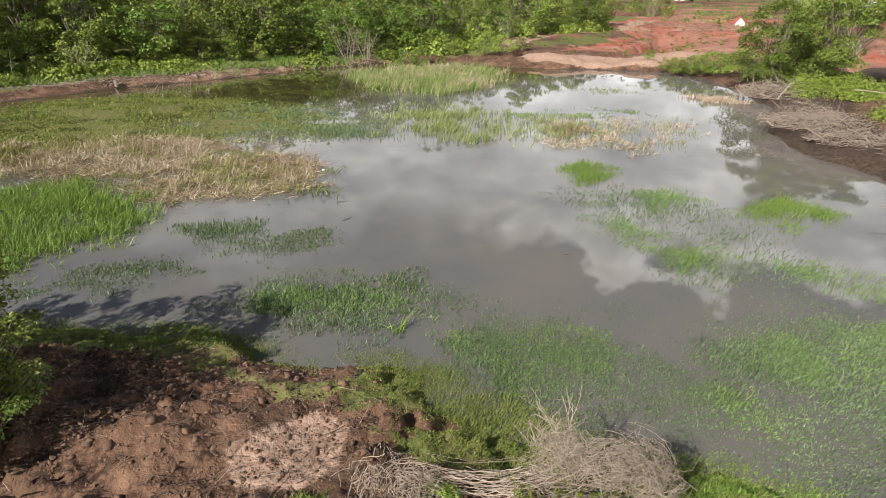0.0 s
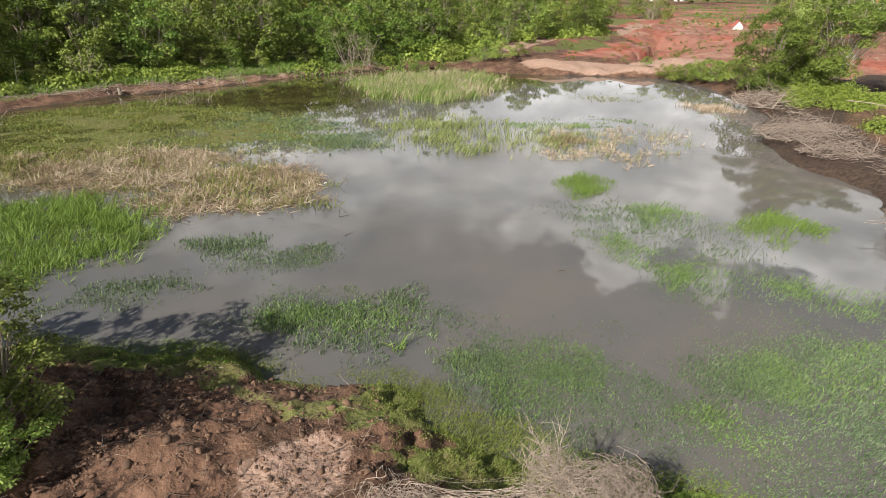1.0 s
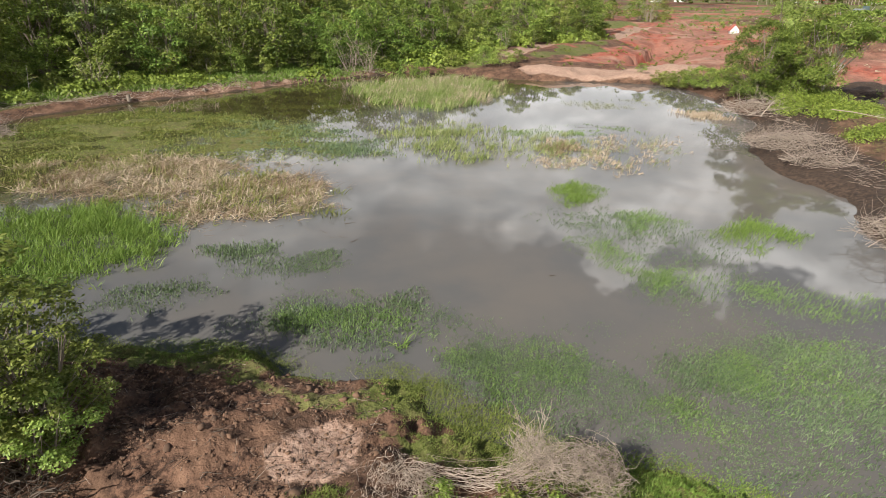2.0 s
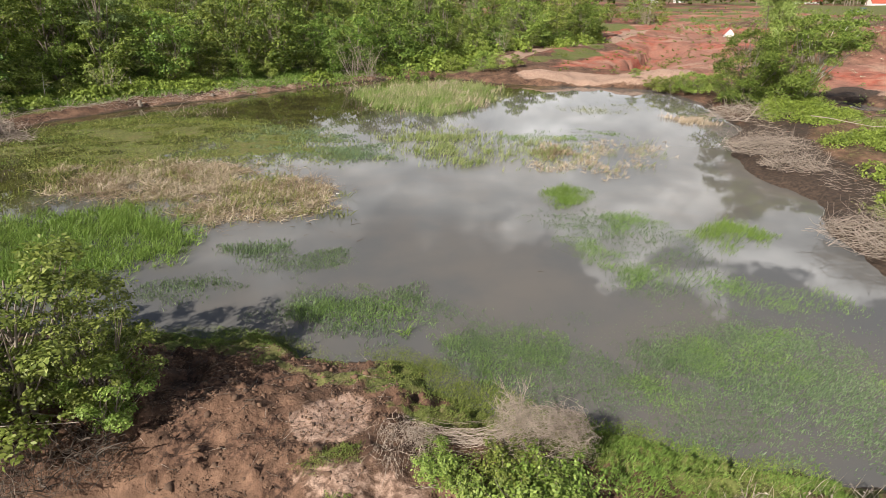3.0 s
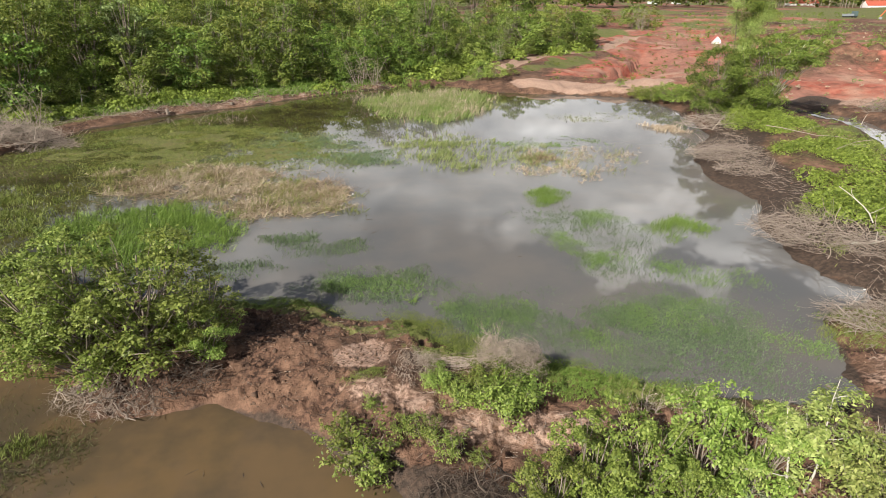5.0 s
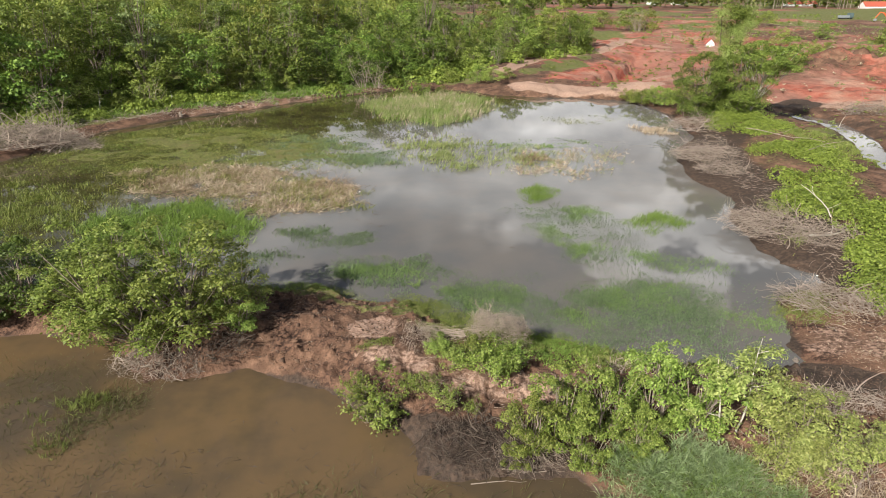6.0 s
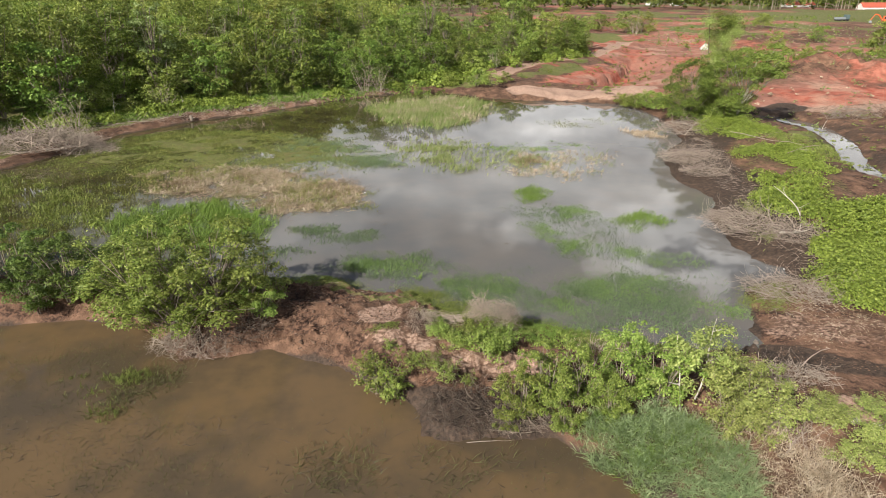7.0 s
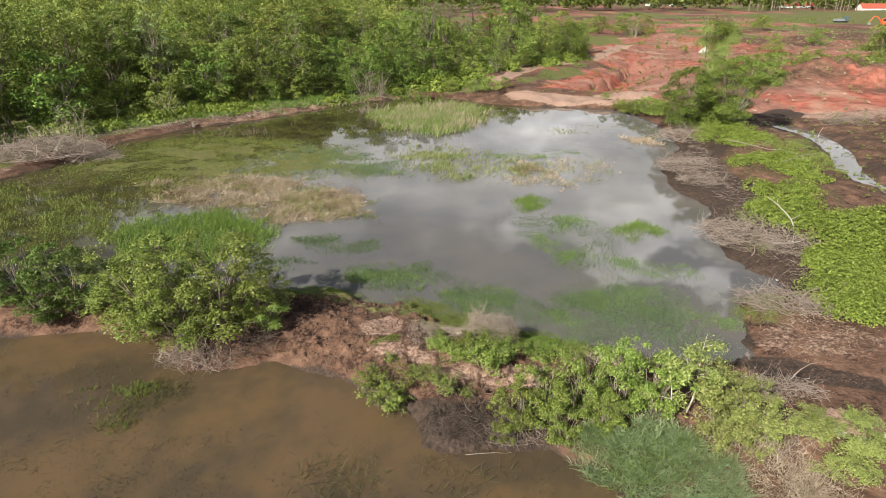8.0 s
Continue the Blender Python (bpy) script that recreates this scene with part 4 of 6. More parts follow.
blades("bank_grass", SHORE_E, 16000, 0.11, 0.015, M_LUSH, "bright green grass on the dyke's shore", "grass", 65, 0.6, on_water=False, soft=0.3, patchy=0.8)
SEDGE = [(2.2, 1.2), (2.8, 1.5), (4.9, 1.4), (5.7, 0.5), (6.2, -0.6), (6.0, -2.4), (5.2, -2.6), (3.4, -0.9), (2.4, 0.1)]
blades("sedge", SEDGE, 16000, 0.42, 0.013, M_SEDGE, "dense blue green sedge hanging over the water's edge", "sedge", 66, 0.75, on_water=False, soft=0.45, patchy=0.5, drift=(-0.2, -0.5), tuft=12, spread=3.5)
blades("sedge", SEDGE, 4000, 0.36, 0.013, M_LUSH, "darker green sedge blades among pale ones", "sedge", 76, 0.6, on_water=False, soft=0.4, patchy=0.9, drift=(-0.2, -0.4), tuft=8, spread=3.0)
STRAW_BANK = [(5.2, 0.9), (6.9, 0.9), (8.3, -0.7), (9.3, -3.4), (6.4, -3.4), (5.8, -1.2)]
blades("dry_grass", STRAW_BANK, 9000, 0.4, 0.012, M_STRAW, "dry straw coloured grass on the bank", "grass", 67, 0.7, on_water=False, lie=0.3, drift=(-0.2, -0.4))
NORTH_BANK = [(-37, 38), (-30.5, 43.5), (-26, 47.5), (-20, 52.6), (-14, 57.8), (-8, 62.4), (-3, 66.5), (-3.6, 69), (-9, 66.5), (-17, 63), (-25, 58), (-32, 53), (-38, 46)]
blades("bank_weeds", NORTH_BANK, 26000, 0.35, 0.07, M_LUSH, "low green weeds along the wooded shore", "weeds", 68, 0.8, on_water=False, soft=1.0, patchy=0.7)
RIGHT_TURF = [(14.2, 13.2), (15.2, 18), (16.6, 20.5), (16, 15)]
blades("bank_grass", RIGHT_TURF, 900, 0.15, 0.03, M_TURF, "thin grass on the muddy bank", "grass", 69, 0.7, on_water=False, patchy=0.9)
blades("bank_grass", [(10.6, 9.0), (12.2, 10.3), (13.4, 9.8), (12.6, 7.8), (11, 7.6)], 2500, 0.14, 0.018, M_TURF, "thin olive grass on the muddy bank", "grass", 70, 0.7, on_water=False, patchy=0.8)
blades("dry_grass", [(10.9, 6.6), (12.6, 8.0), (15, 7.8), (15.5, 5.4), (11.2, 4.4)], 1500, 0.18, 0.01, M_STRAW, "dry brown grass scraps on the muddy bank", "grass", 72, 1.2, on_water=False, lie=0.8, patchy=0.8)
blades("bank_grass", [(28.8, 38), (30, 33), (28, 27), (25.5, 30), (26.6, 37)], 5000, 0.18, 0.05, M_TURF, "olive grass beside the stream", "grass", 71, 0.7, on_water=False, patchy=0.8)


# ---------------------------------------------------------------- drowned weed, sticks and scraps in the brown water
def weed_patch(poly, count, seed, label, high=0.12):
    blades("drowned_weed", poly, count, high, 0.013, M_WEED, label, "weeds", seed, 0.8, lie=0.55, soft=0.8, patchy=0.9)


blades("water_weed", [(-12.8, 4.4), (-11.9, 4.9), (-10.9, 5.0), (-11.0, 3.0), (-11.9, 2.9)], 900, 0.19, 0.015, M_TURF, "green weed standing out of the muddy water", "weeds", 88, 0.6, soft=0.6, patchy=0.9, tuft=5)
weed_patch([(-13.4, 3.4), (-12.3, 4.9), (-10.2, 4.8), (-9.9, 3.4), (-11, 2.7)], 2600, 81, "dark green weed breaking the muddy water", 0.2)
weed_patch([(-18, 7), (-12.5, 6.8), (-9.5, 3.5), (-7, 0), (-14, -0.6), (-18, 1)], 9000, 86, "thin drowned weed all through the muddy water", 0.1)
weed_patch([(-9, 1.5), (-3, 2.0), (2, 0.5), (2, -1.5), (-9, -1.5)], 3000, 87, "thin drowned weed in the muddy water", 0.1)
weed_patch([(-17, 6.5), (-13, 6), (-12.6, 2.5), (-15, 2), (-18, 4)], 1100, 82, "sparse dark weed in muddy water")
weed_patch([(-13, 2), (-9, 2.2), (-6.5, 1.2), (-7, -0.6), (-12, -0.2)], 700, 83, "scattered drowned weed in muddy water")
weed_patch([(-5.2, 1.2), (-3.8, 1.3), (-2.6, 0.2), (-3.0, -0.9), (-5.6, -0.6)], 500, 84, "sparse weed shoots in muddy water", 0.3)
weed_patch([(-1.8, 0.9), (1.4, 1.0), (2, -0.4), (-1.5, -0.6)], 300, 85, "sparse weed shoots in muddy water", 0.25)


def stick(x, y, z, turn, length, thick, seed, material, label, name="stick", rise=0.0, wobble=0.12, forks=2):
    rng = np.random.RandomState(seed)
    p, r = limb(rng, (0, 0, 0), (1, 0, rise), length, thick, thick * 0.4, 5, wobble)
    lines = [(p, r)]
    for _ in range(forks):
        k = rng.randint(1, 4)
        lines.append(limb(rng, p[k], rng.normal(size=3) + [1, 0, 0.3], length * 0.3, thick * 0.5, thick * 0.2, 3, 0.2))
    ob = part(name, fast_mesh(name, *tube_arrays(lines, 6)), material, None)
    ob.matrix_basis = pose(x, y, z, 0, 0, turn) @ Matrix.Diagonal((1, 1, 1 if forks else 0.1, 1))
    return tagged(ob, label, "stick")


rng = np.random.RandomState(900)
for k, (x, y) in enumerate(scatter(rng, [(-14, 4.5), (-8.5, 4.6), (-3.2, 3.0), (-2.6, -0.6), (-13, -0.6)], 60)):
    ob = stick(x, y, 0.0, rng.uniform(0, 360), rng.uniform(0.1, 0.35), rng.uniform(0.004, 0.008), 300 + k, M_DARKTWIG, "dark drowned twig in muddy water", "twig")
    tagged(ob, group="twigs in the brown pond")
for k, (x, y) in enumerate(scatter(rng, [(-9, 20.4), (-4.6, 22.6), (-4.2, 18.5), (-8, 17.5)], 26)):
    ob = stick(x, y, 0.0, rng.uniform(-30, 30), rng.uniform(0.2, 0.6), rng.uniform(0.01, 0.02), 400 + k, M_DARKTWIG, "dark stalk floating on the pond", "twig", forks=0)
    tagged(ob, group="stalks on the pond")
for x, y, turn, ln in ((-4.3, 19.9, 8, 0.5), (-3.9, 18.1, 60, 0.35), (15.7, 37.2, 5, 0.6), (2.2, 15.2, 20, 0.2), (8.4, 36.5, 4, 1.4), (10.6, 36.9, -8, 1.1), (1.9, 36.9, 3, 1.2)):
    stick(x, y, 0.01, turn, ln, 0.03, int(ln * 100), M_DARKTWIG, "dark wet stick floating on the pond", forks=0)


# ---------------------------------------------------------------- dead brush
M_TWIG = bark_material("brown_dead_twigs", (0.10, 0.075, 0.055), (0.38, 0.31, 0.25))


def brush(name, x, y, rx, ry, high, count, thick, length, seed, label, material=M_BRUSH, turn=0.0, arch=0.4):
    ob = part(name, brush_mesh(seed, rx, ry, high, int(count * 1.3), thick * 0.72, length * 0.8, arch), material, None)
    ob.matrix_basis = stand(x, y, 1, turn, sink=0.05)
    return tagged(ob, label, "dead brush")


brush("dead_brush", 17.4, 29.2, 2.2, 1.9, 0.55, 620, 0.012, 1.7, 501, "grey heap of dead twigs at the pond's edge")
brush("dead_brush", 17.0, 25.8, 1.6, 1.4, 0.4, 380, 0.012, 1.5, 502, "grey heap of dead twigs on dark mud")
brush("dead_brush", 14.7, 16.0, 1.9, 2.4, 0.5, 760, 0.012, 1.7, 503, "bleached heap of cut branches on the bank", turn=30)
brush("dead_brush", 16.2, 14.4, 1.5, 1.3, 0.45, 300, 0.011, 1.4, 504, "brown heap of cut twigs on the bank")
brush("dead_brush", 12.6, 9.0, 1.7, 1.2, 0.5, 420, 0.011, 1.4, 505, "bleached heap of dead branches beside the pond", turn=-20)
brush("dead_brush", 14.2, 8.2, 1.4, 0.9, 0.35, 260, 0.011, 1.2, 506, "brown heap of twigs below the creeper")
brush("dead_brush", 21.4, 39.4, 2.4, 2.2, 0.7, 380, 0.018, 1.9, 507, "tan heap of dead grass and twigs under a tree")
brush("dead_brush", 9.0, 2.8, 1.4, 0.6, 0.45, 320, 0.010, 1.2, 508, "bleached heap of twigs on dark mud")
brush("dead_brush", -31.5, 35.5, 4.2, 2.8, 1.3, 900, 0.024, 2.6, 509, "large grey heap of cut branches on the shore", turn=20)
brush("dead_brush", -28.2, 36.2, 2.6, 1.8, 0.9, 520, 0.022, 2.2, 510, "tan heap of dead reeds and twigs on the shore")
brush("dead_brush", -18.6, 44.4, 3.6, 1.6, 0.8, 600, 0.022, 2.2, 511, "tan heap of dead twigs on the shore", turn=10)
brush("dead_brush", -7.6, 56.5, 3.2, 1.5, 0.8, 520, 0.026, 2.2, 512, "tan heap of dead reeds on the shore", turn=15)
brush("dead_brush", 39.5, 43.6, 3.0, 1.8, 0.9, 420, 0.02, 1.9, 519, "dark heap of cleared brushwood beside the stream", M_TWIG)
brush("root_tangle", -9.9, 6.0, 1.5, 0.6, 0.8, 380, 0.011, 0.9, 513, "dead roots and twigs hanging to the muddy water", M_TWIG, turn=-10, arch=1.2)
brush("root_tangle", -8.2, 6.5, 1.2, 0.8, 0.75, 320, 0.010, 0.9, 514, "dark dead stalks on the dyke", M_DARKTWIG, arch=1.3)
brush("root_tangle", -0.6, 1.9, 1.5, 0.9, 0.55, 420, 0.010, 1.1, 515, "dark tangle of dead twigs over the water's edge", M_DARKTWIG, arch=0.9)
brush("root_tangle", 0.6, 1.6, 1.0, 0.5, 0.4, 220, 0.009, 1.0, 516, "grey dead twigs below the bushes", M_TWIG, arch=0.7)
brush("root_tangle", -3.0, 3.6, 0.6, 0.4, 0.35, 100, 0.008, 0.8, 517, "bleached twigs at the water's edge", arch=0.8)
brush("root_tangle", 7.6, 0.6, 0.9, 0.9, 0.5, 260, 0.009, 1.0, 518, "tan dead stalks between bushes", arch=1.0)
stick(-0.8, 0.9, 0.2, 8, 2.4, 0.014, 521, M_BRUSH, "long pale fallen branch over the water", "fallen_branch")
stick(-9.6, 9.4, 0.55, 12, 1.5, 0.03, 522, M_PALEBARK, "pale broken branch on the shaded bank", "fallen_branch")
stick(-9.2, 6.5, 1.3, 6, 1.6, 0.013, 523, M_BRUSH, "pale bare branch through the bush", "fallen_branch")
stick(17.2, 15.8, 1.0, 100, 2.0, 0.03, 524, M_PALEBARK, "pale dead branch on creeper", "fallen_branch", 0.9)
stick(15.4, 14.4, 0.7, -10, 1.6, 0.06, 525, M_PALEBARK, "thick pale cut branch on the heap", "fallen_branch")
stick(22.0, 33.0, 1.6, -50, 5.5, 0.028, 526, M_BRUSH, "long pale dead stem lying on creeper", "fallen_branch")
stick(23.0, 27.0, 1.4, 30, 4.0, 0.028, 527, M_BRUSH, "long pale dead stem lying on creeper", "fallen_branch")
for k, (x, y, h) in enumerate(((-30.6, 46.5, 2.4), (-25.5, 50, 1.6), (34.3, 40.5, 1.5), (52.5, 55, 2.0))):
    ob = stick(x, y, float(ground_z(np.array([x]), np.array([y]))[0]) - 0.1, 0, h, 0.026, 540 + k, M_PALEBARK, "thin pale dead sapling standing on the bank", "dead_sapling", 9.0, 0.05)


def tangle(x, y, seed):
    """Dead vine draped as a mat over bushes on the dyke: two humps, a slack rope of stalks between them and a fan of bare branches."""
    rng = np.random.RandomState(seed)
    humps = [np.array(h) for h in ((0.15, 0.0, 0.26, 0.95, 0.52, 0.55), (-0.25, 0.15, 0.75, 0.34, 0.30, 0.34), (0.62, 0.0, 0.66, 0.36, 0.32, 0.34), (0.22, -0.1, 0.85, 0.40, 0.30, 0.26),
                                   (-2.3, 0.0, 0.18, 0.48, 0.40, 0.62), (-2.0, 0.1, 0.42, 0.34, 0.28, 0.28))]
    root = new("dead_vine_tangle")

    def strand(hump, length, thick, steps=7):
        c, r = hump[:3], hump[3:]
        n = unit(rng.normal(size=3) * [1, 1, 0.8] + [0, -0.25, 0.5])
        d = unit(np.cross(n, rng.normal(size=3)))
        lump = 0.22 * math.sin(n[0] * 7 + c[0] * 9) * math.sin(n[1] * 6 + 2) + 0.16 * math.sin(n[2] * 9 + n[0] * 5)
        pts, skin = [], rng.uniform(0.72, 1.06) + lump
        for _ in range(steps + 1):
            pts.append(c + n * r * skin)
            d = unit(d + rng.normal(size=3) * 0.75 + [0, 0, -0.05])
            n = unit(n + d * length / steps / r.mean())
            skin += rng.normal() * 0.07
        pts = np.array(pts)
        pts[:, 2] = np.maximum(pts[:, 2], 0.03)
        return pts, np.linspace(thick, thick * 0.5, steps + 1)

    weights = np.array([0.34, 0.15, 0.14, 0.12, 0.17, 0.08])
    mats = [strand(humps[rng.choice(6, p=weights)], rng.uniform(0.25, 0.8), rng.choice((0.0022, 0.0038, 0.0065), p=(0.5, 0.36, 0.14))) for _ in range(1700)]
    part("vine_mat", fast_mesh("vine_mat", *tube_arrays(mats, 3)), M_TANGLE, root)["kind"] = "stuff"
    rope = []
    for _ in range(110):
        t0 = rng.uniform(-0.15, 0.7)
        t = np.linspace(t0, t0 + rng.uniform(0.25, 0.7), 10)
        sway = rng.normal(size=2) * [0.13, 0.08]
        p = np.c_[-2.0 + 1.9 * t, 0.12 + sway[0] + np.cumsum(rng.normal(size=10)) * 0.022, 0.60 - 0.26 * np.sin(math.pi * np.clip(t, 0, 1)) + sway[1] + np.cumsum(rng.normal(size=10)) * 0.02]
        rope.append((p, np.full(10, rng.choice((0.002, 0.003, 0.006)))))
    part("vine_rope", fast_mesh("vine_rope", *tube_arrays(rope, 4)), M_TANGLE, root)
    hang = []
    for _ in range(110):
        h = humps[rng.choice((0, 2, 3, 4))]
        a = rng.uniform(-math.pi, 0)
        p = h[:3] + h[3:] * [math.cos(a) * 0.9, math.sin(a) * 0.9, 0.3]
        hang.append(limb(rng, p, (math.cos(a) * 0.35, math.sin(a) * 0.5, -0.8), rng.uniform(0.25, 0.7), 0.004, 0.0015, 6, 0.38))
    part("hanging_fringe", fast_mesh("hanging_fringe", *tube_arrays(hang, 3)), M_TANGLE, root)["kind"] = "stuff"
    fan = []
    for _ in range(16):
        p, r = limb(rng, (-0.15, 0.25, 0.6), (rng.uniform(-1.3, 0.1), rng.uniform(0.2, 0.9), rng.uniform(0.1, 0.7)), rng.uniform(0.5, 1.0), 0.009, 0.003, 6, 0.2)
        fan.append((p, r))
        for k in (2, 3, 4, 5):
            fan.append(limb(rng, p[k], rng.normal(size=3) + unit(p[k] - p[0]) * 1.2, rng.uniform(0.12, 0.35), 0.005, 0.002, 4, 0.25))
    part("branch_fan", fast_mesh("branch_fan", *tube_arrays(fan, 4)), M_BRUSH, root, "pale bare forked branches")["kind"] = "stuff"
    root.matrix_basis = stand(x, y)
    tagged(root, "bleached tangle of dead vine draped over a bush", "dead brush")


tangle(0.3, 6.2, 530)


def stump(x, y, r, h, seed):
    rng = np.random.RandomState(seed)
    p, w = limb(rng, (0, 0, -0.1), (0.1, 0, 1), h, r * 1.2, r * 0.8, 4, 0.08)
    lines = [(p, w)] + [limb(rng, (0, 0, 0.1), (math.cos(a), math.sin(a), 0.1), r * 3, r * 0.5, r * 0.15, 3, 0.2, -0.1) for a in range(5)]
    ob = part("tree_stump", fast_mesh("tree_stump", *tube_arrays(lines, 7)), M_BARK, None)
    ob.matrix_basis = stand(x, y)
    tagged(ob, "grey brown cut tree stump on the bare shore", "stump", "stumps on the shore")


for k, (x, y, r, h) in enumerate(((-23.9, 47.6, 0.16, 0.5), (-19.5, 52.0, 0.12, 0.35), (-16.5, 54.5, 0.12, 0.35), (-9.2, 10.1, 0.06, 0.35))):
    stump(x, y, r, h, 560 + k)
brush("reed_clump", 12.1, 42.2, 0.5, 0.35, 0.45, 160, 0.02, 0.6, 570, "brown clump of dead reed standing in the pond", M_STRAW)


# ---------------------------------------------------------------- bushes on the dyke
def shrub_set(seeds, height, spread, leaves, leaf, clump, stems, sparse=0.0, slim=0.55):
    return [tree_meshes(s, height, spread, leaves, leaf, 0.2, clump, stems, slim, sparse) for s in seeds]


BUSHES = [lobed_meshes(k, 2.3, 1.3, 6400, 0.086, 44, 0.10, (0.13, 0.25), 0.55, 0.4, stems=5) for k in (601, 602, 603)]
YOUNG = shrub_set((611, 612), 2.2, 1.0, 5200, 0.070, 0.06, 6, slim=0.5)
LOW = shrub_set((621, 622), 1.0, 0.75, 4400, 0.054, 0.045, 8)
SAPLING = tree_meshes(631, 3.4, 1.0, 4200, 0.078, 0.35, 0.07, 2, 0.5)


def bush(kind, x, y, high, turn, material, label, group="bushes on the dyke", wide=1.0):
    meshes, tall = kind
    root = new("bush")
    part("wood", meshes[0], M_BARK, root)
    part("foliage", meshes[1], material, root)
    s = high / tall
    root.matrix_basis = stand(x, y, s * wide, turn, 1 / wide)
    return tagged(root, label, "bush", group)


def own(meshes):
    """A set of meshes that can carry a material of its own."""
    return tuple(m.copy() for m in meshes)


B = [(own(m), 2.2) for m in BUSHES]
D = [(own(m), 2.2) for m in BUSHES]
N = [(m, 1.5) for m in shrub_set((641, 642, 643), 1.6, 0.8, 1500, 0.085, 0.05, 7)]
BIG = [(lobed_meshes(k, 3.3, 1.9, 12500, 0.086, 76, 0.10, (0.10, 0.20), 0.55, 0.4, stems=6), 3.2) for k in (605, 606)]
Y = [(own(m), 2.0) for m in YOUNG]
L = [(own(m), 0.95) for m in LOW]
LY = [(own(m), 0.95) for m in LOW]
for k, (x, y, h, w) in enumerate(((-9.5, 7.6, 3.5, 1.15), (-11.7, 8.0, 3.5, 1.15), (-10.6, 6.9, 2.6, 1.1), (-8.1, 7.9, 2.4, 1.0), (-12.6, 8.6, 2.6, 1.2), (-7.6, 7.3, 1.4, 1.0))):
    bush(BIG[k % 2] if h > 2.3 else B[k % 3], x, y, h, 70 * k, M_BUSH, "large leafy green bush overhanging the muddy water", wide=w)
# bushes standing in shade, which is painted into their leaf colour
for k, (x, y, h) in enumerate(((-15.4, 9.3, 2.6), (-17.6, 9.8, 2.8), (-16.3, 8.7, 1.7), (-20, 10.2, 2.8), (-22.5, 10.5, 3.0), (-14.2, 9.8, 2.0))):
    bush(D[k % 3], x, y, h, 50 * k, M_SHADEDBUSH, "green bush on the shaded dyke, shade put into its leaf colour")
for k, (x, y, h) in enumerate(((0.2, 4.8, 1.25), (-0.7, 5.3, 0.95), (0.7, 5.2, 1.1), (-1.4, 5.8, 0.75), (-0.1, 5.6, 1.0))):
    bush(L[k % 2], x, y, h, 40 * k, M_BUSH, "round bright green bush under dead vine")
for k, (x, y, h) in enumerate(((-3.3, 3.6, 1.5), (-2.8, 3.3, 1.2), (-1.7, 3.9, 0.75), (-1.2, 3.3, 0.8), (-3.7, 4.3, 0.95), (-2.2, 4.2, 0.8), (-0.6, 3.2, 0.5), (-3.0, 5.0, 0.5))):
    bush(N[k % 3], x, y, h, 60 * k, M_BUSH, "small yellow green shrub at the water's edge")
for k, (x, y, h) in enumerate(((0.7, 1.7, 1.6), (1.5, 2.1, 2.0), (2.6, 2.2, 2.1), (3.8, 2.1, 2.2), (4.7, 1.9, 2.0), (1.9, 1.2, 1.3), (3.2, 1.3, 1.3), (0.3, 1.4, 0.9))):
    bush(B[k % 3], x, y, h, 80 * k, M_BUSH, "leafy bright green bush in a row on the dyke", wide=0.85)
for k, (x, y, h) in enumerate(((6.5, 1.0, 2.3), (6.9, 0.5, 1.8), (6.2, 0.4, 1.7), (6.9, 1.5, 1.7))):
    bush(Y[k % 2], x, y, h, 75 * k, M_YELLOW, "slender yellow green bush on the dyke")
for k, (x, y, h) in enumerate(((8.6, 0.5, 0.8), (9.6, -0.2, 0.7), (10.4, 1.0, 0.6), (8.8, -0.8, 0.7), (11.3, 0.3, 0.7), (9.4, 1.3, 0.5))):
    bush(LY[k % 2], x, y, h, 65 * k, M_YELLOW, "low sprawling yellow green shrub on bare bank", wide=1.4)
make_tree("sapling", SAPLING, M_PALEBARK, M_YELLOW, stand(5.45, 1.7, 1.15), "slender sapling with two pale stems and light leaves", "tree", "saplings")


# ---------------------------------------------------------------- creeper on the far bank
def creeper(poly, count, leaf, seed, label, mounds=120, size=(0.45, 1.05), gap=0.42):
    """Mounds of broad leaves that run into one another, with bare earth between some of them."""
    rng = np.random.RandomState(seed)
    c = scatter(rng, poly, mounds * 3)
    c = c[fbm(c[:, 0] * 0.28, c[:, 1] * 0.28, 3, seed + 1) > gap * 0.25 - 0.13][:mounds]
    r = rng.uniform(*size, len(c))
    h = r * rng.uniform(0.45, 0.95, len(c))
    w = r ** 2
    pick = rng.choice(len(c), count, p=w / w.sum())
    n = unit(rng.normal(size=(count, 3)))
    n[:, 2] = np.abs(n[:, 2])
    lump = 1 + 0.22 * np.sin(n[:, 0] * 6 + pick) * np.sin(n[:, 1] * 6 + 2 * pick) + rng.normal(size=count) * 0.09
    q = c[pick] + n[:, :2] * (r[pick] * lump)[:, None]
    z = ground_z(q[:, 0], q[:, 1]) + 0.03 + n[:, 2] * h[pick] * lump
    v, f = leaf_arrays(rng, np.c_[q, z], leaf, 0.8, 0.3, 0.4, n * 0.8 + [0, 0, 0.15])
    tagged(part("creeper", fast_mesh("creeper", v, f), M_CREEPER, None), label, "creeper", kind="stuff")


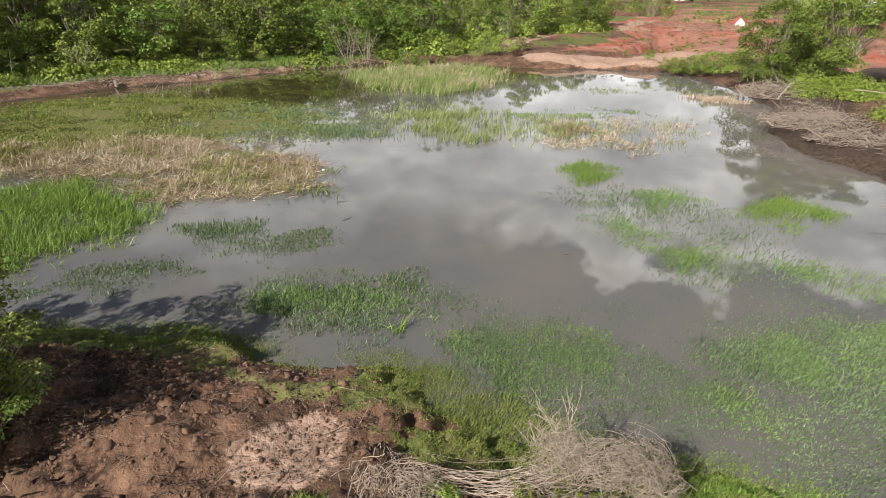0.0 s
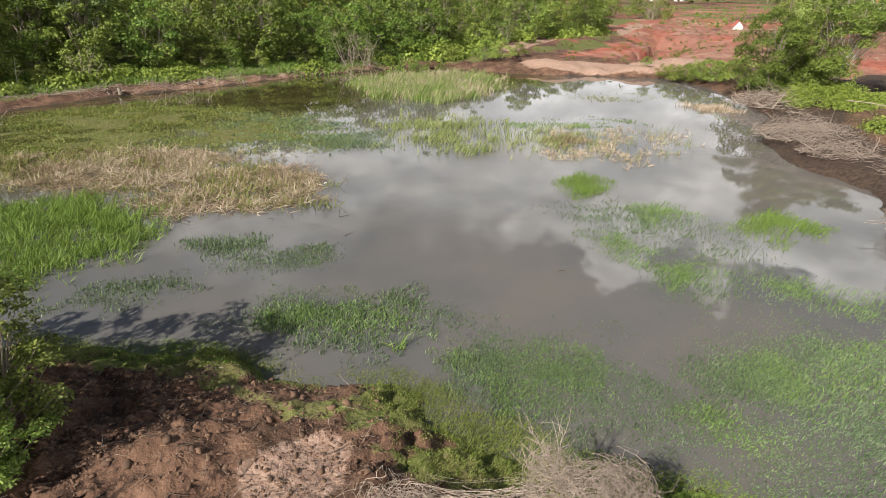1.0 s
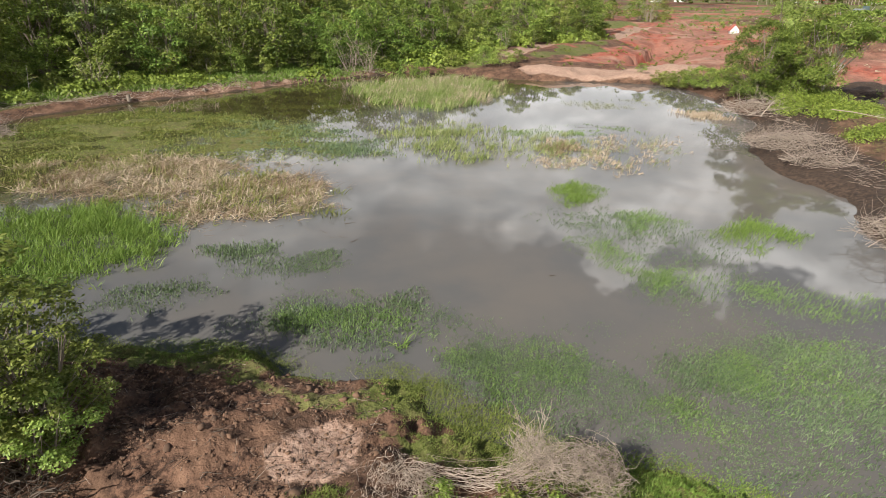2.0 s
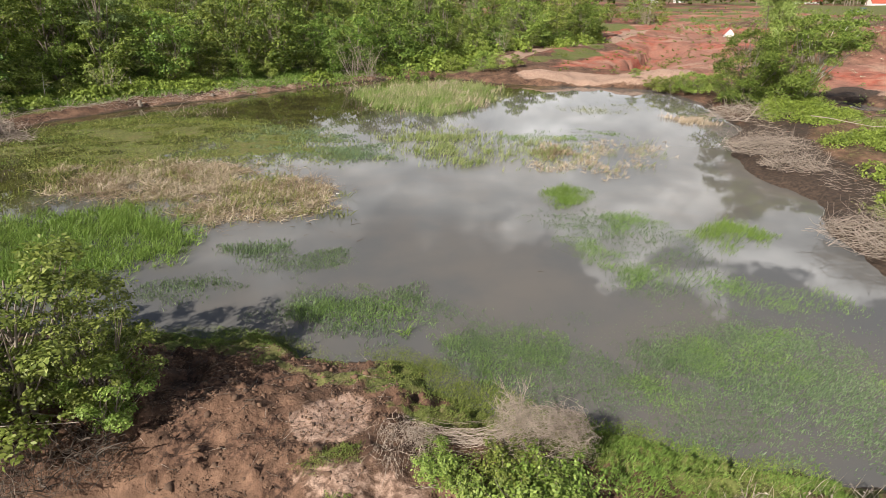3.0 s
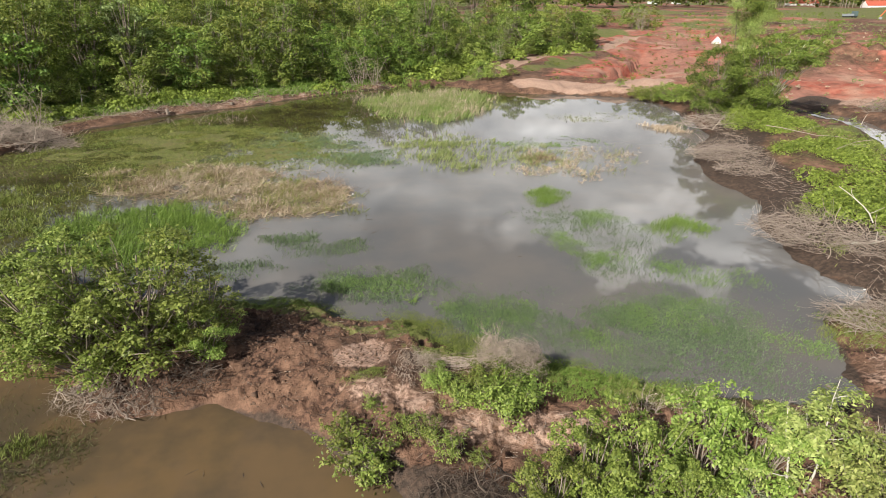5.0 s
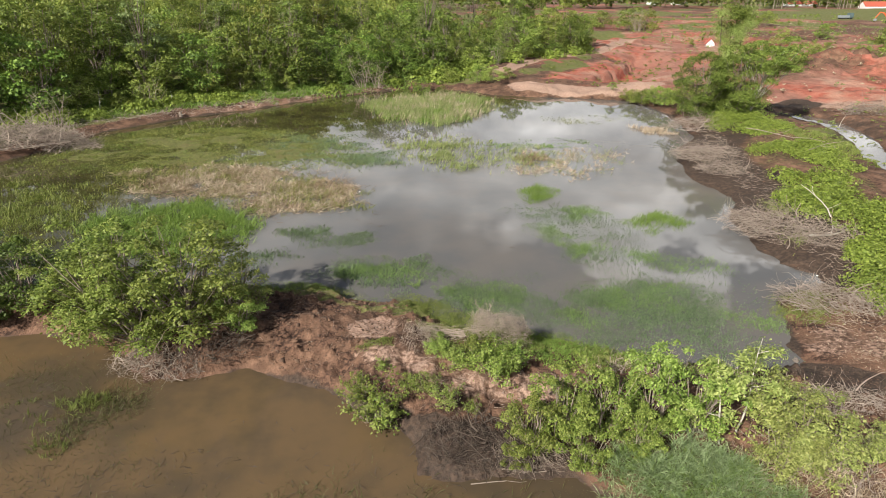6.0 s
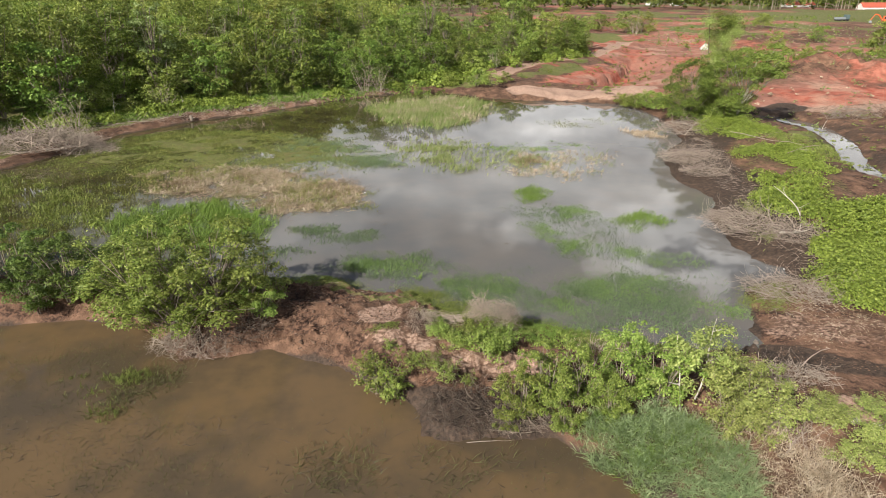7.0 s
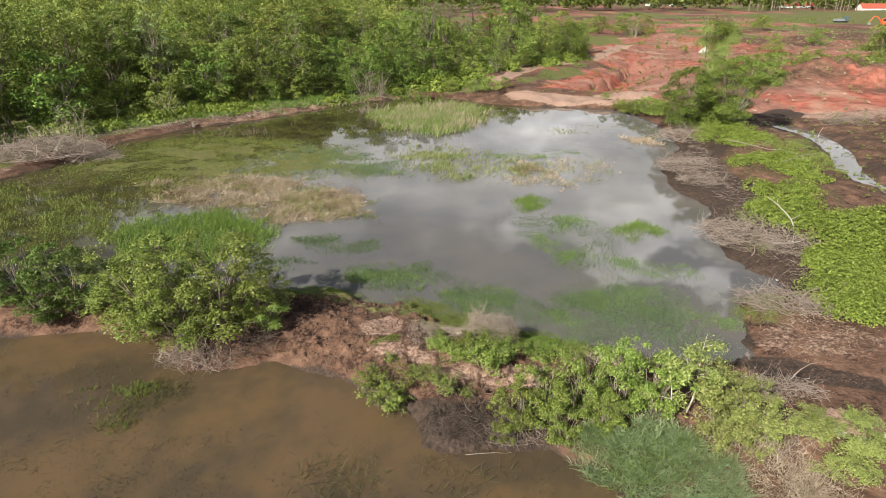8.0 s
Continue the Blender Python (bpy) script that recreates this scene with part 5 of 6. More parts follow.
creeper(CREEPER, 80000, 0.10, 700, "bright green broad leaved creeper smothering the bank", 190, gap=0.52)
creeper([(14.1, 6.9), (14.2, 8.4), (15.5, 10.3), (16.2, 12.4), (18.2, 15.6), (21, 14.2), (18, 8.4), (15.3, 6.4)], 56000, 0.072, 709, "bright green creeper at the foot of the bank", 80, (0.35, 0.95), 0.3)
creeper([(18.5, 9), (22.6, 16.2), (25, 15), (21, 6)], 9000, 0.15, 702, "bright green creeper beyond the bank's crest", 40)
creeper([(-3.6, 67.5), (3, 68), (8, 74), (12, 80), (20, 88), (30, 104), (28, 107), (16, 92), (6, 80), (-4, 70)], 14000, 0.33, 703, "bright green creeper along the wood's edge", 110, (0.8, 1.8))
creeper([(-37.5, 33), (-33, 41.2), (-29, 45.6), (-24, 50.2), (-18, 55.6), (-11, 60.8), (-4, 65.2), (-4, 67.4), (-12, 63.6), (-20, 57.6), (-28, 51), (-35, 43)], 20000, 0.24, 704,
        "bright green leafy weeds heaped along the wooded shore", 190, (0.4, 1.1))


# ---------------------------------------------------------------- trees
FT = [lobed_meshes(801 + k, 6.2, 2.8, 4800, 0.25, 24, 0.06, (0.28, 0.48), 0.62, 0.25, stems=2 + k % 2) for k in range(5)]
FL = [lobed_meshes(821, 7.8, 2.4, 4400, 0.23, 26, 0.22, (0.26, 0.42), 0.55, 0.25), lobed_meshes(822, 7.4, 2.7, 4400, 0.23, 24, 0.25, (0.26, 0.44), 0.6, 0.25, flat=0.55),
      lobed_meshes(823, 8.6, 2.0, 2800, 0.20, 22, 0.28, (0.2, 0.36), 0.5, 0.4, rough=0.3), lobed_meshes(824, 7.2, 2.9, 4600, 0.24, 24, 0.18, (0.26, 0.46), 0.6, 0.25, stems=2)]
TALL = [lobed_meshes(831 + k, 12.5, 5.0, 15000, 0.26, 46, 0.08, (0.2, 0.36), 0.6, 0.3, stems=2) for k in range(2)]
UNDER = [lobed_meshes(841 + k, 2.3, 1.5, 2000, 0.15, 14, 0.12, (0.3, 0.5), 0.6, 0.3, stems=3) for k in range(3)]
rng = np.random.RandomState(77)
spots = []


def free_spot(x, y, gap):
    if any((x - a) ** 2 + (y - b) ** 2 < gap * gap for a, b in spots):
        return False
    spots.append((x, y))
    return True


stock = [make_tree("forest_tree", m, M_BARK, (M_FOREST, M_FOREST_LIGHT)[k % 2], stand(-40 - 4 * k, 60), "leafy dark green tree in dense woodland", "tree", "woodland trees") for k, m in enumerate(FT)]
stock += [make_tree("forest_tree", m, M_BARK, (M_FOREST_LIGHT, M_FOREST_YELLOW, M_FOREST_GREY, M_FOREST_LIGHT)[k], stand(-42 - 4 * k, 64),
                    ("light green leafy tree in dense woodland", "yellow green leafy tree in dense woodland", "grey green sparse tree in dense woodland", "light green leafy tree in dense woodland")[k],
                    "tree", "woodland trees") for k, m in enumerate(FL)]
tall = [make_tree("forest_tree", m, M_BARK, (M_FOREST, M_FOREST_LIGHT)[k], stand(-58 - 8 * k, 70), "tall broad leafy tree in dense woodland", "tree", "woodland trees") for k, m in enumerate(TALL)]
low = [make_tree("undergrowth_bush", m, M_BARK, (M_FOREST, M_FOREST_LIGHT, M_FOREST_YELLOW)[k], stand(-41 - 3 * k, 56), "leafy green bush at the woodland's edge", "bush", "woodland bushes", "wood", "foliage") for k, m in enumerate(UNDER)]
tries = scatter(rng, FOREST, 26000)
depth = inside_distance(tries[:, 0], tries[:, 1], FOREST)
order = np.argsort(depth)
count = 0
for i in order:
    x, y = tries[i]
    d = depth[i]
    if d < 1.2 or d > 42 or y > 125 or x < -85 or abs(x + 2) > 0.80 * (y + 16) + (26 if y < 40 else 10) or count > 330:
        continue
    if free_spot(x, y, 3.2 if d < 14 else 4.4):
        h = (0.72 + 0.024 * min(d, 20)) * rng.choice((0.6, 0.85, 1.0, 1.25)) * rng.uniform(0.85, 1.15) * (1.3 if y < 60 and x < -26 and d > 2.5 else 1)
        kind = stock[rng.randint(5)] if d < 3.0 or rng.rand() < 0.35 else stock[5 + rng.randint(4)]
        if h > 1.42:
            kind, h = tall[rng.randint(2)], h * 0.52
        copy_thing(kind, stand(x, y, h, rng.uniform(0, 360), rng.uniform(0.9, 1.15)))
        count += 1
spots.clear()
count = 0
for i in rng.permutation(len(tries)):
    x, y = tries[i]
    if -0.5 < depth[i] < 2.6 and y < 110 and abs(x + 2) < 0.8 * (y + 16) + 4 and count < 150 and free_spot(x, y, 1.6):
        copy_thing(low[rng.randint(3)], stand(x, y, rng.uniform(0.6, 1.25), rng.uniform(0, 360)))
        count += 1


def far_wood(name, places, high, leaf, per, seed, material, label):
    rng = np.random.RandomState(seed)
    n = len(places)
    hs = high * rng.uniform(0.7, 1.25, n)
    base = np.c_[places, ground_z(places[:, 0], places[:, 1])]
    k = np.repeat(np.arange(n), per)
    lobes = rng.normal(size=(n, 7, 3)) * [0.26, 0.26, 0.17]
    c = lobes[k, rng.randint(0, 7, len(k))] + rng.normal(size=(len(k), 3)) * [0.11, 0.11, 0.09]
    c = base[k] + (c * [0.9, 0.9, 1] + [0, 0, 0.62]) * hs[k][:, None]
    c[:, 2] = np.maximum(c[:, 2], base[k][:, 2] + 0.3)
    v, f = leaf_arrays(rng, c, leaf, 0.7)
    tagged(part(name, fast_mesh(name, v, f), material, None), label, "woodland", kind="stuff")


deep = tries[(depth > 20) & ((depth > 42) | (tries[:, 1] > 125)) & (np.abs(tries[:, 0] + 2) < 0.85 * (tries[:, 1] + 16) + 10)]
for k, (material, label) in enumerate(((M_FOREST, "dense green woodland stretching back from the pond"), (M_FOREST_LIGHT, "light green woodland stretching back from the pond"),
                                       (M_FOREST_YELLOW, "yellow green woodland stretching back from the pond"))):
    far_wood("deep_woodland", deep[k * 330:(k + 1) * 330], 9.0, 0.5, 230, 901 + 10 * k, material, label)
line = np.array([(x, 430 + 0.14 * x + rng.uniform(0, 140)) for x in rng.uniform(-520, 620, 800)])
far_wood("far_treeline", line, 15, 2.6, 60, 902, M_FOREST, "dark green treeline on the horizon")

# trees and bushes of the red earth side
BANK_TREE = lobed_meshes(851, 5.4, 3.0, 26000, 0.12, 44, 0.06, (0.18, 0.34), 0.55, 0.3, stems=4)
make_tree("bank_tree", BANK_TREE, M_BARK, M_FOREST, stand(22.7, 42.4), "broad bushy green tree leaning over the pond", "tree", "trees on the far bank")
BANK_TREE2 = lobed_meshes(852, 6.2, 2.8, 26000, 0.12, 44, 0.06, (0.18, 0.34), 0.55, 0.3, stems=4)
make_tree("bank_tree", BANK_TREE2, M_BARK, M_FOREST_LIGHT, stand(25.2, 41.2), "dense green tree on the creeper bank", "tree", "trees on the far bank")
SPIRE = tree_meshes(853, 11.5, 1.2, 30000, 0.13, 0.08, 0.30, 4, 0.35, 0.0, 0.03, 8, 0.3, 0.5)
make_tree("bank_tree", SPIRE, M_BARK, M_YELLOW, stand(25.5, 45.0), "tall thin feathery tree with pale foliage", "tree", "trees on the far bank")
UMBRELLA = tree_meshes(855, 11.8, 2.4, 7000, 0.17, 0.8, 0.24, 1, 0.5, 0.0, 0.1, 8, 0.5)
make_tree("bank_tree", UMBRELLA, M_BARK, M_FOREST_LIGHT, stand(24.9, 46.6), "tall slender tree with a flat spreading crown", "tree", "trees on the far bank")
CROOKED = lobed_meshes(854, 6.6, 3.4, 11000, 0.15, 26, 0.55, (0.16, 0.3), 0.55, 0.4, flat=0.5)
make_tree("crooked_tree", CROOKED, M_PALEBARK, M_FOREST_LIGHT, stand(26.2, 41.0, 1, -35), "crooked spreading green tree with a pale trunk", "tree", "trees on the far bank")
for k, (x, y, s) in enumerate(((21.4, 52.3, 0.8), (20.6, 55.2, 0.6), (22.6, 50.0, 0.9), (23.6, 47.6, 1.0), (19.6, 57.4, 0.4), (21.0, 53.8, 0.65), (22.2, 51.2, 0.8), (23.0, 54.0, 0.6), (9.4, 66.8, 0.7), (7.2, 64.5, 0.9), (5.6, 66.0, 1.0), (2.4, 67.5, 0.8),
                               (62, 178, 3.2), (66, 179, 3.0), (56, 186, 2.6), (52, 187, 2.2), (82, 98, 2.5), (86, 101, 2.7), (72, 100, 0.9), (68, 98, 0.8), (60, 86, 0.8), (63, 88, 0.7), (57, 90, 0.9),
                               (75, 120, 1.4), (92, 132, 1.8), (110, 190, 2.0), (22.8, 72.4, 0.75), (20.6, 70.6, 0.4), (120, 210, 1.8), (30.5, 47.2, 0.6))):
    copy_thing(low[1 + k % 2], stand(x, y, s, 57 * k, 0.9))
for k, (x, y, s) in enumerate(((0.8, 60.6, 0.75), (-1.2, 63.5, 0.9))):
    tagged(copy_thing(low[0], stand(x, y, s, 30 * k)), "rounded grey green bush in the reed bed")
weeds = scatter(np.random.RandomState(6), [(28, 46), (40, 36), (70, 50), (120, 100), (150, 220), (60, 190), (47, 110), (38, 70)], 1500)
far_wood("field_weeds", weeds[:900], 0.7, 0.14, 26, 904, M_FOREST_GREY, "grey green weeds on the disturbed earth")
far_wood("field_weeds", weeds[900:], 0.5, 0.16, 22, 905, M_STRAW, "dry brown weeds on the disturbed earth")
tufts = scatter(np.random.RandomState(7), [(24, 26), (26, 45), (40, 45), (60, 38), (60, 20), (24, 12)], 500)
far_wood("field_weeds", tufts, 0.4, 0.10, 26, 906, M_TURF, "olive tufts on the mud beside the stream")
tufts = scatter(np.random.RandomState(8), [(10, 66), (14, 60), (26, 60), (34, 70), (48, 100), (40, 118), (24, 94), (14, 82)], 160)
far_wood("field_weeds", tufts, 0.6, 0.14, 30, 907, M_FOREST_LIGHT, "small green weeds round the red pit")
scrub = scatter(np.random.RandomState(9), [(46, 80), (75, 82), (96, 92), (66, 100), (45, 92)], 110)
far_wood("field_scrub", scrub, 1.4, 0.2, 90, 908, M_FOREST_LIGHT, "low green scrub behind the red mound")
scrub = scatter(np.random.RandomState(5), [(40, 60), (110, 70), (260, 230), (160, 330), (60, 210), (48, 120)], 260)
far_wood("field_scrub", scrub, 1.5, 0.28, 60, 903, M_FOREST_LIGHT, "scattered low green scrub on red earth")


# ---------------------------------------------------------------- far things on the red earth
M_WHITE = plain_material("white_paint", (0.75, 0.74, 0.70), 0.7)
M_ROOF = plain_material("red_roof_sheet", (0.42, 0.10, 0.06), 0.6)
M_STEEL = plain_material("grey_steel", (0.25, 0.27, 0.28), 0.5)
M_ORANGE = plain_material("orange_machine_paint", (0.62, 0.12, 0.03), 0.5)
M_TEAL = plain_material("blue_grey_cab_paint", (0.09, 0.13, 0.13), 0.5)
M_TYRE = plain_material("black_rubber", (0.02, 0.02, 0.02), 0.8)
M_PANE = plain_material("dark_window_glass", (0.03, 0.035, 0.04), 0.1)


def block(sx, sy, sz, x=0.0, y=0.0, z=0.0, bevel=0.03):
    bm = bmesh.new()
    bmesh.ops.create_cube(bm, size=1)
    bmesh.ops.scale(bm, vec=(sx, sy, sz), verts=bm.verts)
    bmesh.ops.bevel(bm, geom=bm.edges[:], offset=bevel, segments=2, affect="EDGES")
    bmesh.ops.translate(bm, vec=(x, y, z + sz / 2), verts=bm.verts)
    me = bpy.data.meshes.new("block")
    bm.to_mesh(me)
    bm.free()
    return me


def wheel(r, w, x, y):
    bm = bmesh.new()
    bmesh.ops.create_cone(bm, cap_ends=True, segments=18, radius1=r, radius2=r, depth=w)
    bmesh.ops.bevel(bm, geom=[e for e in bm.edges if e.calc_face_angle(0) > 1], offset=0.05, segments=2, affect="EDGES")
    bmesh.ops.rotate(bm, matrix=Matrix.Rotation(math.pi / 2, 3, "X"), verts=bm.verts)
    bmesh.ops.translate(bm, vec=(x, y, r), verts=bm.verts)
    me = bpy.data.meshes.new("wheel")
    bm.to_mesh(me)
    bm.free()
    return me


def gable(sx, sy, rise, z, over=0.2, thick=0.08):
    """A pitched roof of two slabs with its ridge along x."""
    bm = bmesh.new()
    hx, hy = sx / 2 + over, sy / 2 + over
    for s in (-1, 1):
        vs = [bm.verts.new(p) for p in ((-hx, 0, z + rise), (hx, 0, z + rise), (hx, s * hy, z - over * rise / (sy / 2)), (-hx, s * hy, z - over * rise / (sy / 2)))]
        face = bm.faces.new(vs)
        ext = bmesh.ops.extrude_face_region(bm, geom=[face])
        bmesh.ops.translate(bm, vec=(0, 0, thick), verts=[v for v in ext["geom"] if isinstance(v, bmesh.types.BMVert)])
    bmesh.ops.recalc_face_normals(bm, faces=bm.faces)
    me = bpy.data.meshes.new("roof")
    bm.to_mesh(me)
    bm.free()
    return me


def walls_with_gables(sx, sy, h, rise):
    bm = bmesh.new()
    hx, hy = sx / 2, sy / 2
    prof = [(-hy, 0), (hy, 0), (hy, h), (0, h + rise), (-hy, h)]
    a = [bm.verts.new((-hx, y, z)) for y, z in prof]
    face = bm.faces.new(a)
    ext = bmesh.ops.extrude_face_region(bm, geom=[face])
    bmesh.ops.translate(bm, vec=(sx, 0, 0), verts=[v for v in ext["geom"] if isinstance(v, bmesh.types.BMVert)])
    bmesh.ops.recalc_face_normals(bm, faces=bm.faces)
    me = bpy.data.meshes.new("walls")
    bm.to_mesh(me)
    bm.free()
    return me


def house(name, x, y, turn, sx, sy, h, rise, wall, roof, label, doors=1, windows=2):
    root = new(name)
    part("wall", walls_with_gables(sx, sy, h, rise), wall, root)
    part("roof", gable(sx, sy, rise, h + 0.03), roof, root)
    for k in range(doors):
        part("door", block(0.9, 0.06, min(2.0, h - 0.15), -sx * 0.25, -sy / 2 - 0.02, 0, 0.01), M_STEEL, root)
    for k in range(windows):
        part("window", block(0.9, 0.06, 0.8, sx * (0.1 + 0.25 * k), -sy / 2 - 0.02, h * 0.45, 0.01), M_PANE, root)
    root.matrix_basis = stand(x, y, 1, turn, sink=0.1)
    return tagged(root, label, "house")


house("hut", 55.2, 111.0, 75, 1.5, 1.5, 0.6, 0.85, M_WHITE, M_ROOF, "tiny white hut with a red roof on bare earth", 1, 0)
house("long_house", 372, 470, -6, 62, 10, 2.4, 3.4, M_WHITE, M_ROOF, "long white building with a red roof before the trees", 3, 3)
house("long_house", 345, 560, -4, 26, 9, 1.8, 2.6, M_WHITE, M_ROOF, "white building with a red roof before the trees", 2, 3)
house("white_house", 258, 690, 0, 12, 7, 2.6, 1.0, M_WHITE, M_STEEL, "small white house before the treeline", 1, 2)
house("white_house", 286, 695, 10, 9, 6, 2.4, 1.0, M_WHITE, M_STEEL, "small pale house before the treeline", 1, 2)


def truck(x, y, turn):
    root = new("truck")
    part("chassis", block(6.0, 1.6, 0.25, 0, 0, 0.7), M_TYRE, root)
    part("cargo_bed", block(3.9, 2.2, 0.9, -1.0, 0, 0.97), M_STEEL, root)
    cab = part("cab", block(1.7, 2.1, 1.9, 2.05, 0, 0.97, 0.12), M_TEAL, root)
    part("windscreen", block(0.05, 1.8, 0.75, 2.92, 0, 1.95, 0.01), M_PANE, cab)
    for wx in (-2.2, -1.2, 2.0):
        for wy in (-0.95, 0.95):
            part("wheel", wheel(0.5, 0.3, wx, wy), M_TYRE, root)
    root.matrix_basis = stand(x, y, 1, turn)
    tagged(root, "small blue grey truck with an open bed on red earth", "truck")


def excavator(x, y, turn):
    root = new("excavator")
    for s in (-1, 1):
        part("track", block(3.6, 0.5, 0.8, 0, s * 1.0, 0, 0.2), M_TYRE, root)
    part("body", block(2.8, 2.3, 1.1, -0.3, 0, 0.9, 0.12), M_ORANGE, root)
    cab = part("cab", block(1.3, 0.95, 1.5, 0.5, 0.6, 1.6, 0.08), M_ORANGE, root)
    part("window", block(0.8, 0.03, 0.8, 0.5, 1.09, 2.1, 0.01), M_PANE, cab)
    pts = [np.array([(0.9, -0.2, 1.6), (2.4, -0.2, 3.4), (3.6, -0.2, 3.7)]), np.array([(3.6, -0.2, 3.7), (4.8, -0.2, 1.6)])]
    part("boom", fast_mesh("boom", *tube_arrays([(pts[0], [0.24, 0.24, 0.18])], 6)), M_ORANGE, root)
    part("stick", fast_mesh("stick", *tube_arrays([(pts[1], [0.18, 0.14])], 6)), M_ORANGE, root)
    part("bucket", block(0.9, 1.0, 0.8, 4.7, -0.2, 0.7, 0.15), M_STEEL, root)
    root.matrix_basis = stand(x, y, 1, turn)
    tagged(root, "orange excavator working on red earth", "excavator")


truck(183, 259, 5)
excavator(168, 213, 160)


# ---------------------------------------------------------------- clods and litter on the dyke
def clods(name, poly, count, size, seed, label):
    rng = np.random.RandomState(seed)
    q = scatter(rng, poly, count)
    q = q[fbm(q[:, 0] * 0.9, q[:, 1] * 0.9, 3, seed) > -0.06]
    n = len(q)
    bm = bmesh.new()
    bmesh.ops.create_icosphere(bm, subdivisions=1, radius=1)
    ball = np.array([v.co for v in bm.verts])
    tris = np.array([[v.index for v in f.verts] for f in bm.faces])
    bm.free()
    r = size * rng.lognormal(0, 0.45, (n, 1, 1)) * (1 + 0.55 * rng.uniform(-1, 1, (n, len(ball), 1)))
    z = ground_z(q[:, 0], q[:, 1])
    v = ball[None] * r * rng.uniform(0.5, 1.3, (n, 1, 3)) * [1, 1, 0.6] + np.c_[q, z][:, None]
    faces = (tris[None] + (np.arange(n) * len(ball))[:, None, None]).reshape(-1, 3)
    tagged(part(name, fast_mesh(name, v.reshape(-1, 3), faces), M_CLOD, None), label, "earth", kind="stuff")


M_CLOD = bark_material("crumbled_earth", (0.045, 0.027, 0.018), (0.20, 0.114, 0.068), 9.0)
DYKE = [(-8.6, 10.2), (-6.4, 10.4), (-4.8, 10.5), (-2.4, 10.0), (-2.0, 8.0), (-2.4, 5.6), (-4.0, 4.3), (-5.4, 5.4), (-7.4, 6.4), (-8.6, 7.6)]
clods("earth_clods", DYKE, 8000, 0.014, 951, "broken brown earth clods on the trampled dyke")
clods("earth_clods", [(-8.4, 8), (-7.6, 9.8), (-5.4, 10.4), (-5.2, 9.2), (-6.4, 7.2)], 3500, 0.018, 952, "large dark earth clods on the dyke")
clods("earth_clods", DYKE, 900, 0.032, 956, "heavy brown earth clods turned up on the dyke")
clods("earth_clods", [(10.8, 7.2), (14, 7), (15, 5), (12, 3), (9.6, 4)], 2000, 0.014, 953, "brown earth clods on the muddy bank")
clods("earth_clods", [(-2.4, 6.4), (2.2, 4.6), (8, 3), (11, 1), (10, -2), (7, 0), (2, 1.6), (-2, 3.4)], 3000, 0.013, 954, "brown earth clods on the dyke")
clods("bank_rubble", [(16, 20), (18, 24), (22, 38), (26, 36), (24.5, 28), (21.5, 16)], 1500, 0.03, 955, "dark earth clods on the creeper bank")


def litter(poly, count, length, thick, seed, material, label, drift=0.0):
    rng = np.random.RandomState(seed)
    lines = []
    q = scatter(rng, poly, count)
    if drift:
        q = q[fbm(q[:, 0] * 0.6, q[:, 1] * 0.6, 3, seed) > drift]
    z = np.maximum(ground_z(q[:, 0], q[:, 1]), 0)
    for (x, y), h in zip(q, z):
        a = rng.uniform(0, 2 * math.pi)
        lines.append(limb(rng, (x, y, h + 0.02), (math.cos(a), math.sin(a), rng.normal() * 0.12), length * rng.uniform(0.3, 1.3), thick, thick * 0.5, 3, 0.2))
    tagged(part("twig_litter", fast_mesh("twig_litter", *tube_arrays(lines, 3)), material, None), label, "twigs", kind="stuff")


litter([(-17, 6.8), (-9, 3.6), (-5, 1.8), (-4, -3), (-17, -3)], 1500, 0.20, 0.006, 966, M_DARKTWIG, "dark drowned stalks breaking the muddy water", 0.03)
litter([(-5, 2.2), (2, 0.6), (4, -3), (-5, -3)], 260, 0.25, 0.006, 967, M_DARKTWIG, "dark drowned stalks in the muddy water")
litter(DYKE, 420, 0.28, 0.007, 961, M_DARKTWIG, "dark broken twigs scattered on the dyke", 0.0)
litter(DYKE, 110, 0.3, 0.005, 962, M_BRUSH, "pale broken twigs scattered on the dyke")
litter([(11, 7), (14.5, 12), (14.6, 17), (16.6, 21), (16.6, 27), (19, 33), (22, 38), (20, 30), (18.4, 22), (16.4, 13), (14.4, 7)], 1300, 0.6, 0.008, 963, M_BRUSH, "grey twigs strewn along the muddy bank")
litter([(-36, 36), (-28.6, 43), (-23, 48.5), (-11, 60.4), (-5, 64), (-6, 65.5), (-12, 62.5), (-24, 52), (-32, 46)], 3000, 0.8, 0.013, 964, M_BRUSH, "grey twigs strewn along the wooded shore")
litter([(-2.4, 6.4), (2.2, 4.6), (8, 3), (11, 1), (10, -2), (7, 0), (2, 1.6), (-2, 3.4)], 500, 0.4, 0.007, 965, M_BRUSH, "pale twigs strewn among the bushes")


# ---------------------------------------------------------------- bare shrubs at the wood's edge
BARE = [tree_meshes(871 + k, 5.0, 2.0, 160, 0.2, 0.1, 0.2, 8, 0.5) for k in range(2)]
for k, (x, y, h, turn) in enumerate(((-8.3, 63.4, 1.0, 0), (-6.6, 63.8, 0.8, 70), (-31.5, 41.0, 0.9, 20), (-27, 49.5, 0.7, 130), (9.5, 79, 0.8, 60), (62, 172, 1.6, 10))):
    m = own(BARE[k % 2])
    root = make_tree("bare_shrub", m, M_BRUSH, M_FOREST_GREY, stand(x, y, h, turn), "grey leafless shrub with arching thin stems", "shrub", "bare shrubs", "wood", "foliage")


